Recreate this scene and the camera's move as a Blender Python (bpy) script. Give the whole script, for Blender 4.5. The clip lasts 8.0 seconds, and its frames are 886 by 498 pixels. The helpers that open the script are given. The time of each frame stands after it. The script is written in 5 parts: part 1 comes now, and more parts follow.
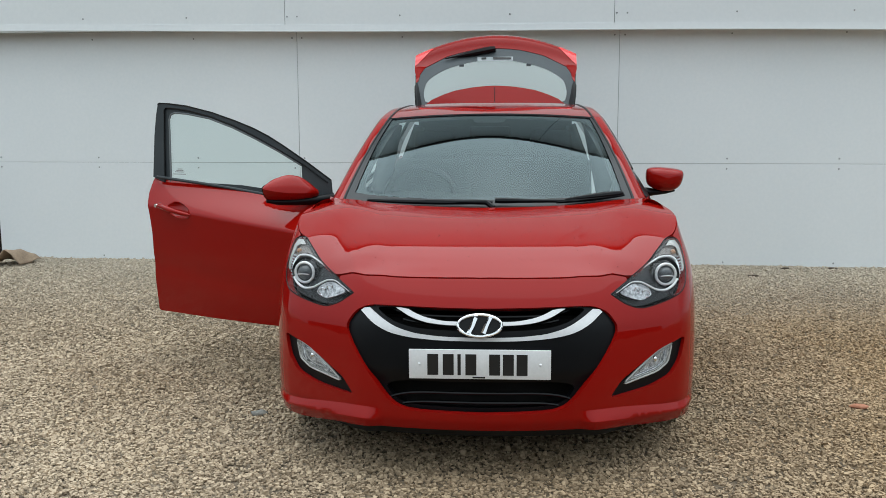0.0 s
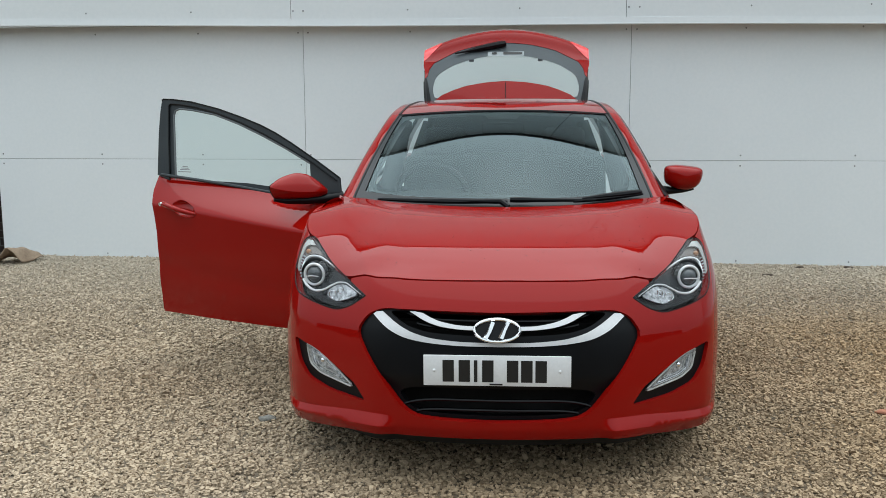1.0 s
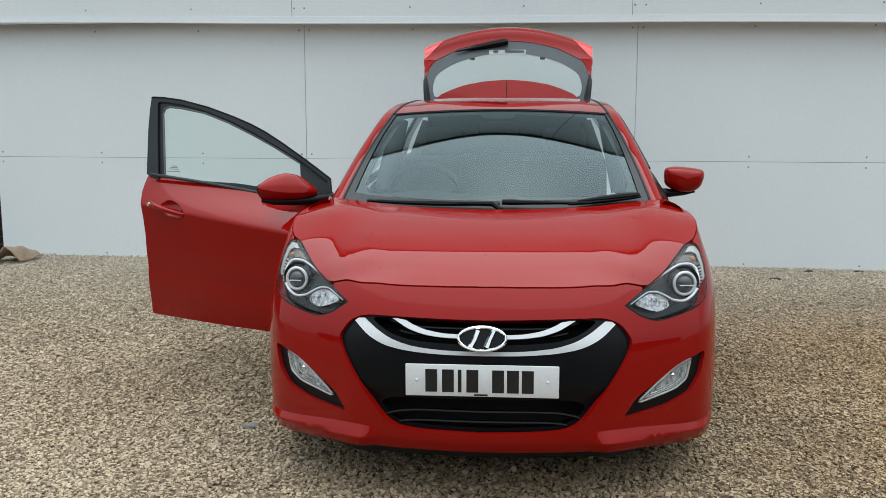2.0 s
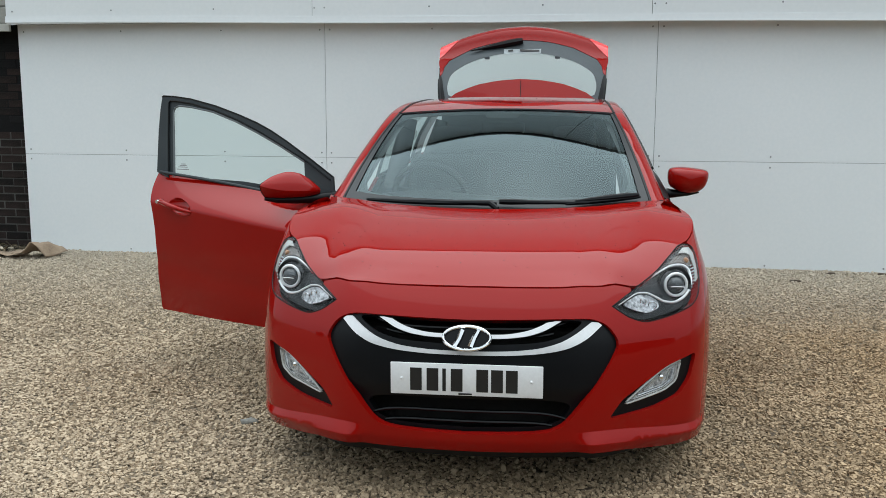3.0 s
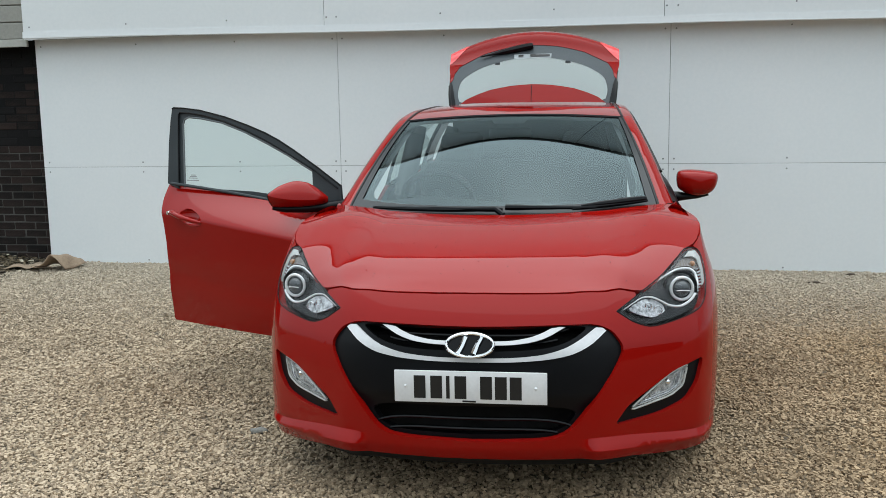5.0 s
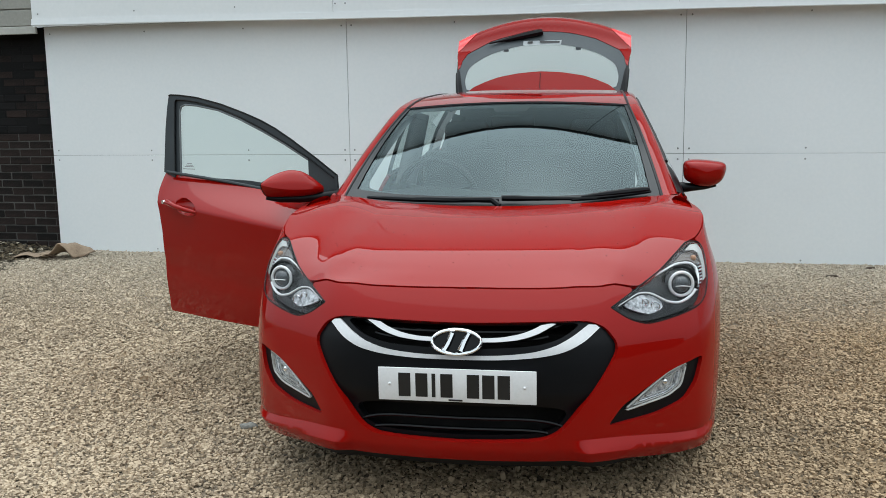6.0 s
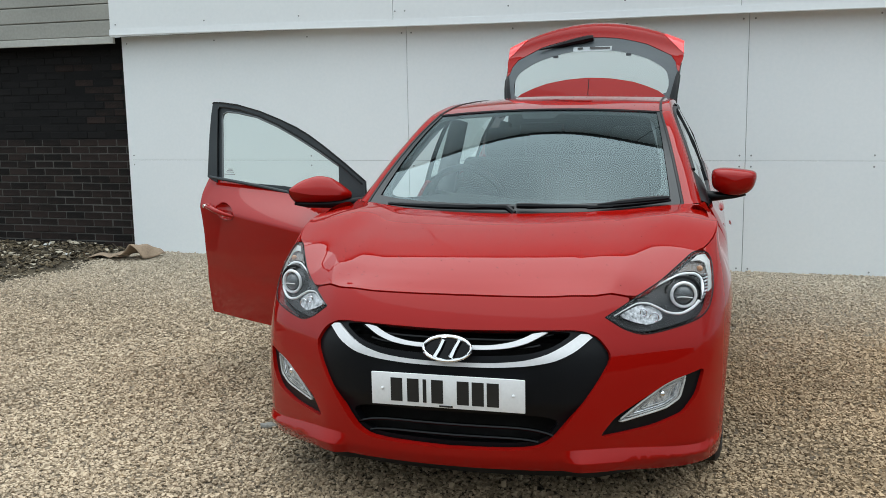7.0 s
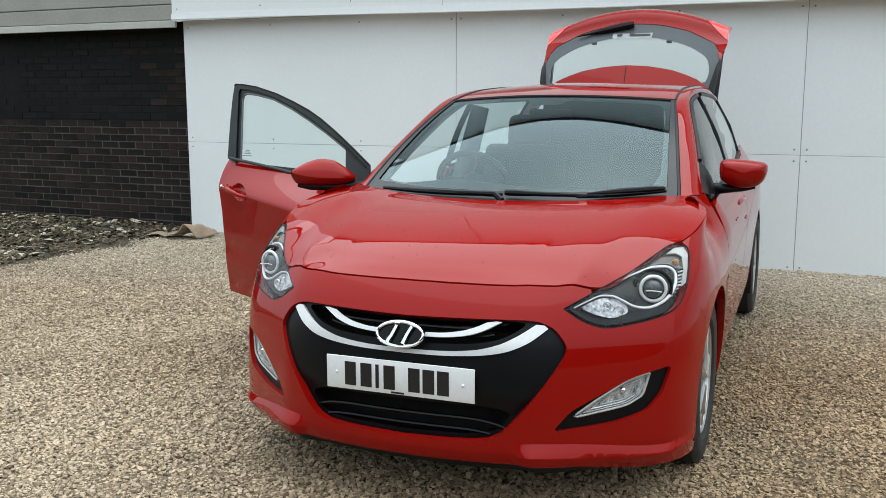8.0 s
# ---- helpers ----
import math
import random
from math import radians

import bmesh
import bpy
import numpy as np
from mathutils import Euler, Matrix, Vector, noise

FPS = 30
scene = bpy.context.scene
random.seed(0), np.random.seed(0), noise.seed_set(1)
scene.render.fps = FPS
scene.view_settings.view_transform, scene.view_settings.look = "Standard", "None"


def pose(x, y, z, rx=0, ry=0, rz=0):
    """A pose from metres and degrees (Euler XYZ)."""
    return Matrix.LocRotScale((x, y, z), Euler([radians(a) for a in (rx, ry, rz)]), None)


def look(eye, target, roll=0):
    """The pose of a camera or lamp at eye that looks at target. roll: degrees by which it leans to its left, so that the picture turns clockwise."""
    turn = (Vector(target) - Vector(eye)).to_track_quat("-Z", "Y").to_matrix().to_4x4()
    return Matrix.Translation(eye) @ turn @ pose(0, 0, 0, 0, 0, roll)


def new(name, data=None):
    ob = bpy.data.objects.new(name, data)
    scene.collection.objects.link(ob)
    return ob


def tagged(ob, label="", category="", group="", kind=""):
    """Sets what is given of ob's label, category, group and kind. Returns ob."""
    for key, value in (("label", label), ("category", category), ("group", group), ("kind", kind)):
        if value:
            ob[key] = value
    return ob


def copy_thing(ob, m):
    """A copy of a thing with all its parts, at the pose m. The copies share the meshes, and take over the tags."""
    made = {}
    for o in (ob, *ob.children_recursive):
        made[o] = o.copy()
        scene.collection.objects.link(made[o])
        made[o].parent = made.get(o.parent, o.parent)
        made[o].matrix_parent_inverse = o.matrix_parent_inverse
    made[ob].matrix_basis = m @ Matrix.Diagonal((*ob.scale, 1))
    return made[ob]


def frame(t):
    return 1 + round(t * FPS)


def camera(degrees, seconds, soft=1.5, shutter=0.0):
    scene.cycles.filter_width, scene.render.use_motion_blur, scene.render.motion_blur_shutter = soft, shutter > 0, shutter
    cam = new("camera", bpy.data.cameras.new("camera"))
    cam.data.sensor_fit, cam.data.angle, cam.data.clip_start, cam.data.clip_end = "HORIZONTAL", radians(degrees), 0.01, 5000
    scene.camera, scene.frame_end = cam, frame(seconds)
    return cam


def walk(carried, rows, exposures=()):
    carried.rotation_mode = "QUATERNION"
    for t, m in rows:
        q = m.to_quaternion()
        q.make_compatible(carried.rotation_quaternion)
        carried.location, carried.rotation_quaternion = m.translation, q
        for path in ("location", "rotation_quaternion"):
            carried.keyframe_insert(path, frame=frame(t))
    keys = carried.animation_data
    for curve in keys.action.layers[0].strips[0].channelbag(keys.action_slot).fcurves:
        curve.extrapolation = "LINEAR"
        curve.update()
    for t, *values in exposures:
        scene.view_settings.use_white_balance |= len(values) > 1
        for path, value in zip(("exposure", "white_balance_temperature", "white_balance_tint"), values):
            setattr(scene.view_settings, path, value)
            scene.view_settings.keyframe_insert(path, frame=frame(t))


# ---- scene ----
cam = camera(50.6, 8.0, soft=0.7)
PATH = [
    (0, (0.0523, -0.033, 1.3907), (-0.1274, 1.937, 1.0978), -0.15),
    (0.5, (0.0494, 0.001, 1.3917), (-0.1355, 1.969, 1.0888), -0.45),
    (1, (-0.0036, 0.095, 1.393), (-0.1905, 2.063, 1.0912), -0.15),
    (2.3, (0.1393, 0.244, 1.3912), (-0.0925, 2.207, 1.0866), 0.15),
    (2.5, (0.1793, 0.239, 1.3899), (-0.0675, 2.2, 1.0844), 0.25),
    (3, (0.2634, 0.247, 1.3954), (-0.0325, 2.201, 1.0892), 0.16),
    (3.5, (0.2884, 0.255, 1.3973), (-0.0164, 2.209, 1.0951), -0.04),
    (4, (0.2784, 0.251, 1.3974), (-0.0384, 2.204, 1.1023), -0.24),
    (4.5, (0.2974, 0.239, 1.4002), (-0.0343, 2.19, 1.1122), -0.64),
    (6, (0.4323, 0.416, 1.3864), (0.0374, 2.352, 1.0718), -0.84),
    (6.5, (0.5223, 0.472, 1.3889), (0.0644, 2.393, 1.0726), -0.64),
    (7, (0.7574, 0.476, 1.3905), (0.1685, 2.364, 1.09), -0.93),
    (7.5, (0.9874, 0.53, 1.3941), (0.2786, 2.377, 1.1023), -1.02),
    (8, (1.1542, 0.681, 1.3601), (0.3793, 2.497, 1.0407), -0.02),
]
walk(cam, [(t, look(eye, target, roll)) for t, eye, target, roll in PATH],
     [(0.0, 0.71, 6350, 7), (3.0, 0.76, 6350, 7), (5.0, 0.79, 6350, 7), (6.5, 0.83, 6350, 7), (8.0, 0.97, 6350, 7)])

# ---- world and light ----
world = bpy.data.worlds.new("sky")
scene.world = world
world.use_nodes = True
wn, wl = world.node_tree.nodes, world.node_tree.links
wn.clear()
sky = wn.new("ShaderNodeTexSky")
sky.sky_type, sky.sun_disc = "NISHITA", False
sky.sun_elevation, sky.sun_rotation = radians(72), radians(9)
sky.air_density, sky.dust_density, sky.ozone_density = 1.0, 6.0, 1.0
grey = wn.new("ShaderNodeHueSaturation")
grey.inputs["Saturation"].default_value = 0.35
dim = wn.new("ShaderNodeVectorMath")
dim.operation = "MULTIPLY_ADD"
dim.inputs[1].default_value = (0.08, 0.08, 0.08)
dim.inputs[2].default_value = (5.1, 5.65, 6.0)
# an overcast sky is brightest overhead
way, rise, grade, veil = (wn.new("ShaderNode" + k) for k in ("TexCoord", "SeparateXYZ", "MapRange", "VectorMath"))
veil.operation = "SCALE"
for key, val in (("From Min", 0.0), ("From Max", 1.0), ("To Min", 0.58), ("To Max", 1.55)):
    grade.inputs[key].default_value = val
wl.new(way.outputs["Generated"], rise.inputs[0])
wl.new(rise.outputs["Z"], grade.inputs["Value"])
# and brighter towards the veiled sun, which stands beyond the building
SUN_WAY = Vector((0.05, 0.30, 0.95)).normalized()
near_sun, floor_at, lobe, glow = (wn.new("ShaderNode" + k) for k in ("VectorMath", "Math", "Math", "Math"))
near_sun.operation, floor_at.operation, lobe.operation, glow.operation = "DOT_PRODUCT", "MAXIMUM", "POWER", "MULTIPLY_ADD"
near_sun.inputs[1].default_value = SUN_WAY
floor_at.inputs[1].default_value, lobe.inputs[1].default_value, glow.inputs[1].default_value = 0.0, 3.0, 0.25
wl.new(way.outputs["Generated"], near_sun.inputs[0])
wl.new(near_sun.outputs["Value"], floor_at.inputs[0])
wl.new(floor_at.outputs[0], lobe.inputs[0])
wl.new(lobe.outputs[0], glow.inputs[0])
wl.new(grade.outputs[0], glow.inputs[2])
wl.new(glow.outputs[0], veil.inputs["Scale"])
back = wn.new("ShaderNodeBackground")
back.inputs["Strength"].default_value = 0.116
wout = wn.new("ShaderNodeOutputWorld")
wl.new(sky.outputs[0], grey.inputs["Color"])
wl.new(grey.outputs[0], dim.inputs[0])
wl.new(dim.outputs[0], veil.inputs[0])
wl.new(veil.outputs[0], back.inputs["Color"])
wl.new(back.outputs[0], wout.inputs["Surface"])
sun_data = bpy.data.lights.new("sun", "SUN")
sun_data.energy, sun_data.angle, sun_data.color = 0.95, radians(100), (1.0, 0.985, 0.96)
sun = new("sun", sun_data)
sun.matrix_world = look(SUN_WAY * 10, (0, 0, 0))
scene.view_settings.exposure = 0.0


# ---- materials ----
def material(name):
    m = bpy.data.materials.new(name)
    m.use_nodes = True
    nt = m.node_tree
    return m, nt.nodes, nt.links, nt.nodes["Principled BSDF"]


def mottled(name, low, high, rough=0.6, metal=0.0, fine=60.0, coarse=3.0, bump=0.15, dist=0.002, coat=0.0, island=0.0, objrand=0.0, spec=0.5):
    """A surface whose colour wanders between two tones at two scales, with a fine relief."""
    m, n, l, b = material(name)
    tc = n.new("ShaderNodeTexCoord")
    na, nb = n.new("ShaderNodeTexNoise"), n.new("ShaderNodeTexNoise")
    na.inputs["Scale"].default_value, nb.inputs["Scale"].default_value = coarse, fine
    na.inputs["Detail"].default_value, nb.inputs["Detail"].default_value = 4, 5
    add = n.new("ShaderNodeMath")
    add.operation = "MULTIPLY_ADD"
    add.inputs[1].default_value = 0.6
    half = n.new("ShaderNodeMath")
    half.operation = "MULTIPLY"
    half.inputs[1].default_value = 0.4
    ramp = n.new("ShaderNodeValToRGB")
    ramp.color_ramp.elements[0].position, ramp.color_ramp.elements[1].position = 0.36, 0.64
    ramp.color_ramp.elements[0].color, ramp.color_ramp.elements[1].color = (*low, 1), (*high, 1)
    for q in (na, nb):
        l.new(tc.outputs["Object"], q.inputs["Vector"])
    l.new(nb.outputs["Fac"], half.inputs[0])
    l.new(na.outputs["Fac"], add.inputs[0])
    l.new(half.outputs[0], add.inputs[2])
    last = add.outputs[0]
    if island or objrand:
        r = n.new("ShaderNodeNewGeometry" if island else "ShaderNodeObjectInfo").outputs["Random Per Island" if island else "Random"]
        k = n.new("ShaderNodeMath")
        k.operation = "MULTIPLY_ADD"
        k.inputs[1].default_value = island or objrand
        shift = n.new("ShaderNodeMath")
        shift.operation = "SUBTRACT"
        shift.inputs[1].default_value = (island or objrand) / 2
        l.new(r, k.inputs[0])
        l.new(last, k.inputs[2])
        l.new(k.outputs[0], shift.inputs[0])
        last = shift.outputs[0]
    l.new(last, ramp.inputs[0])
    l.new(ramp.outputs[0], b.inputs["Base Color"])
    b.inputs["Roughness"].default_value, b.inputs["Metallic"].default_value = rough, metal
    b.inputs["Coat Weight"].default_value = coat
    b.inputs["Coat Roughness"].default_value = 0.012
    b.inputs["Specular IOR Level"].default_value = spec
    if bump:
        bp = n.new("ShaderNodeBump")
        bp.inputs["Strength"].default_value, bp.inputs["Distance"].default_value = bump, dist
        l.new(nb.outputs["Fac"], bp.inputs["Height"])
        l.new(bp.outputs[0], b.inputs["Normal"])
    return m


def glass(name, tint, gloss=1.45, rough=0.0, sheen=(1, 1, 1)):
    m, n, l, b = material(name)
    n.remove(b)
    tr, gl, lw, fifth, fr, mx = (n.new("ShaderNode" + k) for k in ("BsdfTransparent", "BsdfGlossy", "LayerWeight", "Math", "MapRange", "MixShader"))
    tr.inputs["Color"].default_value = (*tint, 1)
    gl.inputs["Roughness"].default_value = rough
    gl.inputs["Color"].default_value = (*sheen, 1)
    # the same gloss from either side of the thin pane
    lw.inputs["Blend"].default_value = 0.5
    fifth.operation = "POWER"
    fifth.inputs[1].default_value = 5.0
    fr.inputs["To Min"].default_value, fr.inputs["To Max"].default_value = ((gloss - 1) / (gloss + 1)) ** 2, 1.0
    l.new(lw.outputs["Facing"], fifth.inputs[0])
    l.new(fifth.outputs[0], fr.inputs["Value"])
    l.new(fr.outputs[0], mx.inputs["Fac"])
    l.new(tr.outputs[0], mx.inputs[1])
    l.new(gl.outputs[0], mx.inputs[2])
    l.new(mx.outputs[0], n["Material Output"].inputs["Surface"])
    return m


PAINT = mottled("red_paint", (0.245, 0.0036, 0.0020), (0.270, 0.0042, 0.0024), rough=0.5, metal=0.0, fine=900, coarse=1.2, bump=0.0, coat=1.0, spec=0.0)
BLACK = mottled("black_plastic", (0.0025, 0.003, 0.004), (0.005, 0.0055, 0.0068), spec=0.18, rough=0.36, fine=500, coarse=6, bump=0.08, dist=0.0006)
GLOSS_BLACK = mottled("gloss_black", (0.002, 0.0024, 0.003), (0.004, 0.0045, 0.005), spec=0.2, rough=0.16, fine=200, coarse=4, bump=0.0)
DARK = mottled("underbody", (0.004, 0.004, 0.004), (0.010, 0.010, 0.010), rough=0.9, fine=80, coarse=5)
RUBBER = mottled("rubber", (0.012, 0.012, 0.012), (0.024, 0.023, 0.022), rough=0.75, fine=160, coarse=8)
CHROME = mottled("chrome", (0.75, 0.76, 0.78), (0.85, 0.86, 0.87), rough=0.10, metal=1.0, fine=90, coarse=6, bump=0.0)
SATIN = mottled("satin_chrome", (0.66, 0.67, 0.68), (0.74, 0.74, 0.75), rough=0.3, metal=0.25, fine=90, coarse=6, bump=0.0)
ALLOY = mottled("alloy", (0.55, 0.56, 0.57), (0.66, 0.66, 0.67), rough=0.3, metal=1.0, fine=120, coarse=6, bump=0.03)
PLATE = mottled("plate_white", (0.72, 0.73, 0.74), (0.80, 0.81, 0.82), rough=0.35, fine=120, coarse=6, bump=0.0)
INK = mottled("ink_black", (0.008, 0.008, 0.008), (0.013, 0.013, 0.013), rough=0.5, bump=0.0)
TRIM = mottled("grey_trim", (0.20, 0.205, 0.21), (0.27, 0.275, 0.28), rough=0.8, fine=300, coarse=5)
SEAT = mottled("seat_cloth", (0.008, 0.008, 0.009), (0.018, 0.018, 0.020), rough=0.95, fine=260, coarse=9, bump=0.3)
DASH = mottled("dash_plastic", (0.008, 0.008, 0.009), (0.016, 0.016, 0.017), rough=0.8, fine=420, coarse=6, bump=0.2, spec=0.2)
AMBER = mottled("amber", (0.30, 0.13, 0.05), (0.42, 0.19, 0.07), rough=0.3, bump=0.0)
LAMP_RED = mottled("lamp_red", (0.75, 0.010, 0.012), (0.85, 0.016, 0.018), rough=0.1, coat=1.0, bump=0.0)
FROST = mottled("frosted_lens", (0.30, 0.30, 0.285), (0.44, 0.44, 0.42), rough=0.25, fine=200, coarse=20, bump=0.2)
SMOKE = mottled("lamp_bezel", (0.007, 0.008, 0.009), (0.026, 0.028, 0.030), rough=0.25, metal=0.0, fine=90, coarse=14, bump=0.05, spec=0.3)
CRYSTAL = mottled("cut_reflector", (0.09, 0.095, 0.10), (0.80, 0.81, 0.83), rough=0.12, metal=0.35, fine=110, coarse=45, bump=0.5, dist=0.004)
SILVER = mottled("silver_trim", (0.70, 0.71, 0.72), (0.80, 0.80, 0.81), rough=0.28, metal=0.15, fine=90, coarse=6, bump=0.0)
BROWN_LENS = mottled("brown_lens", (0.045, 0.034, 0.027), (0.11, 0.085, 0.07), rough=0.2, fine=160, coarse=20, bump=0.2)
SCREEN = glass("windscreen_glass", (0.70, 0.78, 0.77), 1.62, sheen=(0.76, 0.95, 1.0))
SIDE_GLASS = glass("side_glass", (0.86, 0.94, 0.92), 1.42)
PAINT.node_tree.nodes["Principled BSDF"].inputs["Coat IOR"].default_value = 1.31
FRIT = mottled("frit_black", (0.010, 0.013, 0.015), (0.016, 0.019, 0.021), rough=0.28, fine=300, coarse=6, bump=0.0, spec=0.28)
BEAD = mottled("water_bead", (0.07, 0.004, 0.004), (0.12, 0.008, 0.008), rough=0.05, coat=1.0, bump=0.0)
BOARD = mottled("pale_board", (0.40, 0.40, 0.365), (0.50, 0.495, 0.455), rough=0.55, fine=40, coarse=1.6, bump=0.1)
TINTED = mottled("tinted_print", (0.050, 0.061, 0.068), (0.066, 0.079, 0.086), rough=0.6, fine=90, bump=0.0)
LENS = glass("lamp_glass", (0.95, 0.96, 0.97), 1.26)
PROJECTOR = mottled("projector_glass", (0.035, 0.040, 0.044), (0.065, 0.072, 0.078), rough=0.06, fine=60, coarse=20, bump=0.0, spec=0.8)
PILLAR = mottled("pillar_plastic", (0.07, 0.073, 0.075), (0.10, 0.104, 0.106), rough=0.8, fine=300, coarse=5)
# grey trim cloth, its colour darkened for the shade inside the cabin
SHADED_LINING = mottled("shaded_roof_cloth", (0.030, 0.032, 0.032), (0.048, 0.05, 0.05), rough=0.95, fine=300, coarse=5)
STICKER = mottled("faded_sticker", (0.30, 0.33, 0.34), (0.38, 0.41, 0.42), rough=0.6, fine=90, coarse=9, bump=0.0)
GREY_STONE = mottled("grey_stone", (0.16, 0.155, 0.14), (0.30, 0.29, 0.26), rough=0.85, fine=120, coarse=20, bump=0.4)
DEAD_LEAF = mottled("dead_leaf", (0.03, 0.022, 0.014), (0.08, 0.055, 0.035), rough=0.9, fine=80, coarse=10, bump=0.3)
RED_CHIP = mottled("brick_chip", (0.32, 0.13, 0.075), (0.44, 0.20, 0.12), rough=0.9, fine=120, coarse=20, bump=0.4)
PAPER = mottled("pale_paper", (0.45, 0.45, 0.43), (0.62, 0.61, 0.58), rough=0.8, fine=60, coarse=9, bump=0.1)
WHITE = mottled("white_board", (0.79, 0.825, 0.84), (0.84, 0.865, 0.875), rough=0.45, fine=35, coarse=0.7, bump=0.05, dist=0.002, objrand=0.15)
CLAD = mottled("white_cladding", (0.74, 0.77, 0.78), (0.79, 0.815, 0.82), rough=0.4, fine=30, coarse=0.6, bump=0.04, objrand=0.1)
SLATE = mottled("slate_trim", (0.026, 0.032, 0.036), (0.036, 0.043, 0.047), rough=0.5, spec=0.3, fine=400, coarse=6, bump=0.05, dist=0.0006)
PALE_SEAL = mottled("pale_seal", (0.10, 0.115, 0.12), (0.14, 0.155, 0.16), rough=0.6, fine=300, coarse=6, bump=0.0)
GAP = mottled("joint_grey", (0.22, 0.23, 0.23), (0.32, 0.33, 0.33), rough=0.8)
STEEL = mottled("screw_steel", (0.20, 0.21, 0.22), (0.34, 0.35, 0.36), rough=0.5, metal=0.6)
BRICK = mottled("dark_brick", (0.007, 0.006, 0.0055), (0.032, 0.021, 0.018), spec=0.25, rough=0.9, fine=90, coarse=7, bump=0.5, dist=0.003, objrand=0.25)
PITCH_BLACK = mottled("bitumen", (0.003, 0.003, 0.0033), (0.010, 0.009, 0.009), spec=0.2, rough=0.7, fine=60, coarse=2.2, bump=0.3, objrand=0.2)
MORTAR = mottled("mortar", (0.045, 0.043, 0.038), (0.12, 0.115, 0.105), rough=0.95, fine=110, coarse=3, bump=0.5)
FASCIA = mottled("beige_fascia", (0.25, 0.25, 0.225), (0.34, 0.335, 0.30), rough=0.55, fine=40, coarse=1.4, bump=0.1)
def gravel_bed():
    m, n, l, b = material("gravel_bed")
    tc, v1, nz, mix, bp = (n.new("ShaderNode" + k) for k in ("TexCoord", "TexVoronoi", "TexNoise", "Mix", "Bump"))
    ramp = n.new("ShaderNodeValToRGB")
    v1.inputs["Scale"].default_value, nz.inputs["Scale"].default_value, nz.inputs["Detail"].default_value = 62, 0.7, 5
    # bed tones darkened to put the shade of gaps between chips into colour
    ramp.color_ramp.elements[0].color, ramp.color_ramp.elements[1].color = (0.075, 0.055, 0.036, 1), (0.34, 0.272, 0.193, 1)
    mix.data_type, mix.blend_type = "RGBA", "MULTIPLY"
    mix.inputs[0].default_value = 0.55
    bp.inputs["Strength"].default_value, bp.inputs["Distance"].default_value = 0.9, 0.012
    bp.invert = True
    for q in (v1, nz):
        l.new(tc.outputs["Object"], q.inputs["Vector"])
    l.new(v1.outputs["Color"], ramp.inputs[0])
    l.new(ramp.outputs[0], mix.inputs[6])
    l.new(nz.outputs["Fac"], mix.inputs[7])
    l.new(mix.outputs[2], b.inputs["Base Color"])
    l.new(v1.outputs["Distance"], bp.inputs["Height"])
    l.new(bp.outputs[0], b.inputs["Normal"])
    b.inputs["Roughness"].default_value = 0.95
    return m


GRIT = gravel_bed()
STONE = mottled("limestone_chips", (0.250, 0.190, 0.127), (0.500, 0.395, 0.277), rough=0.85, fine=60, coarse=0.7, bump=0.3, dist=0.003, island=0.36)
SOIL = mottled("dark_soil", (0.030, 0.023, 0.014), (0.11, 0.085, 0.05), rough=1.0, fine=45, coarse=4, bump=1.0, dist=0.02)
LITTER = mottled("leaf_litter", (0.05, 0.035, 0.018), (0.50, 0.44, 0.34), rough=0.9, fine=60, coarse=9, bump=0.2, island=0.7)
RUBBLE = mottled("rubble_bits", (0.025, 0.019, 0.011), (0.17, 0.13, 0.08), rough=0.95, fine=60, coarse=5, bump=0.5, island=0.5)
CARD = mottled("cardboard", (0.25, 0.18, 0.125), (0.40, 0.30, 0.21), rough=0.9, fine=60, coarse=7, bump=0.3)
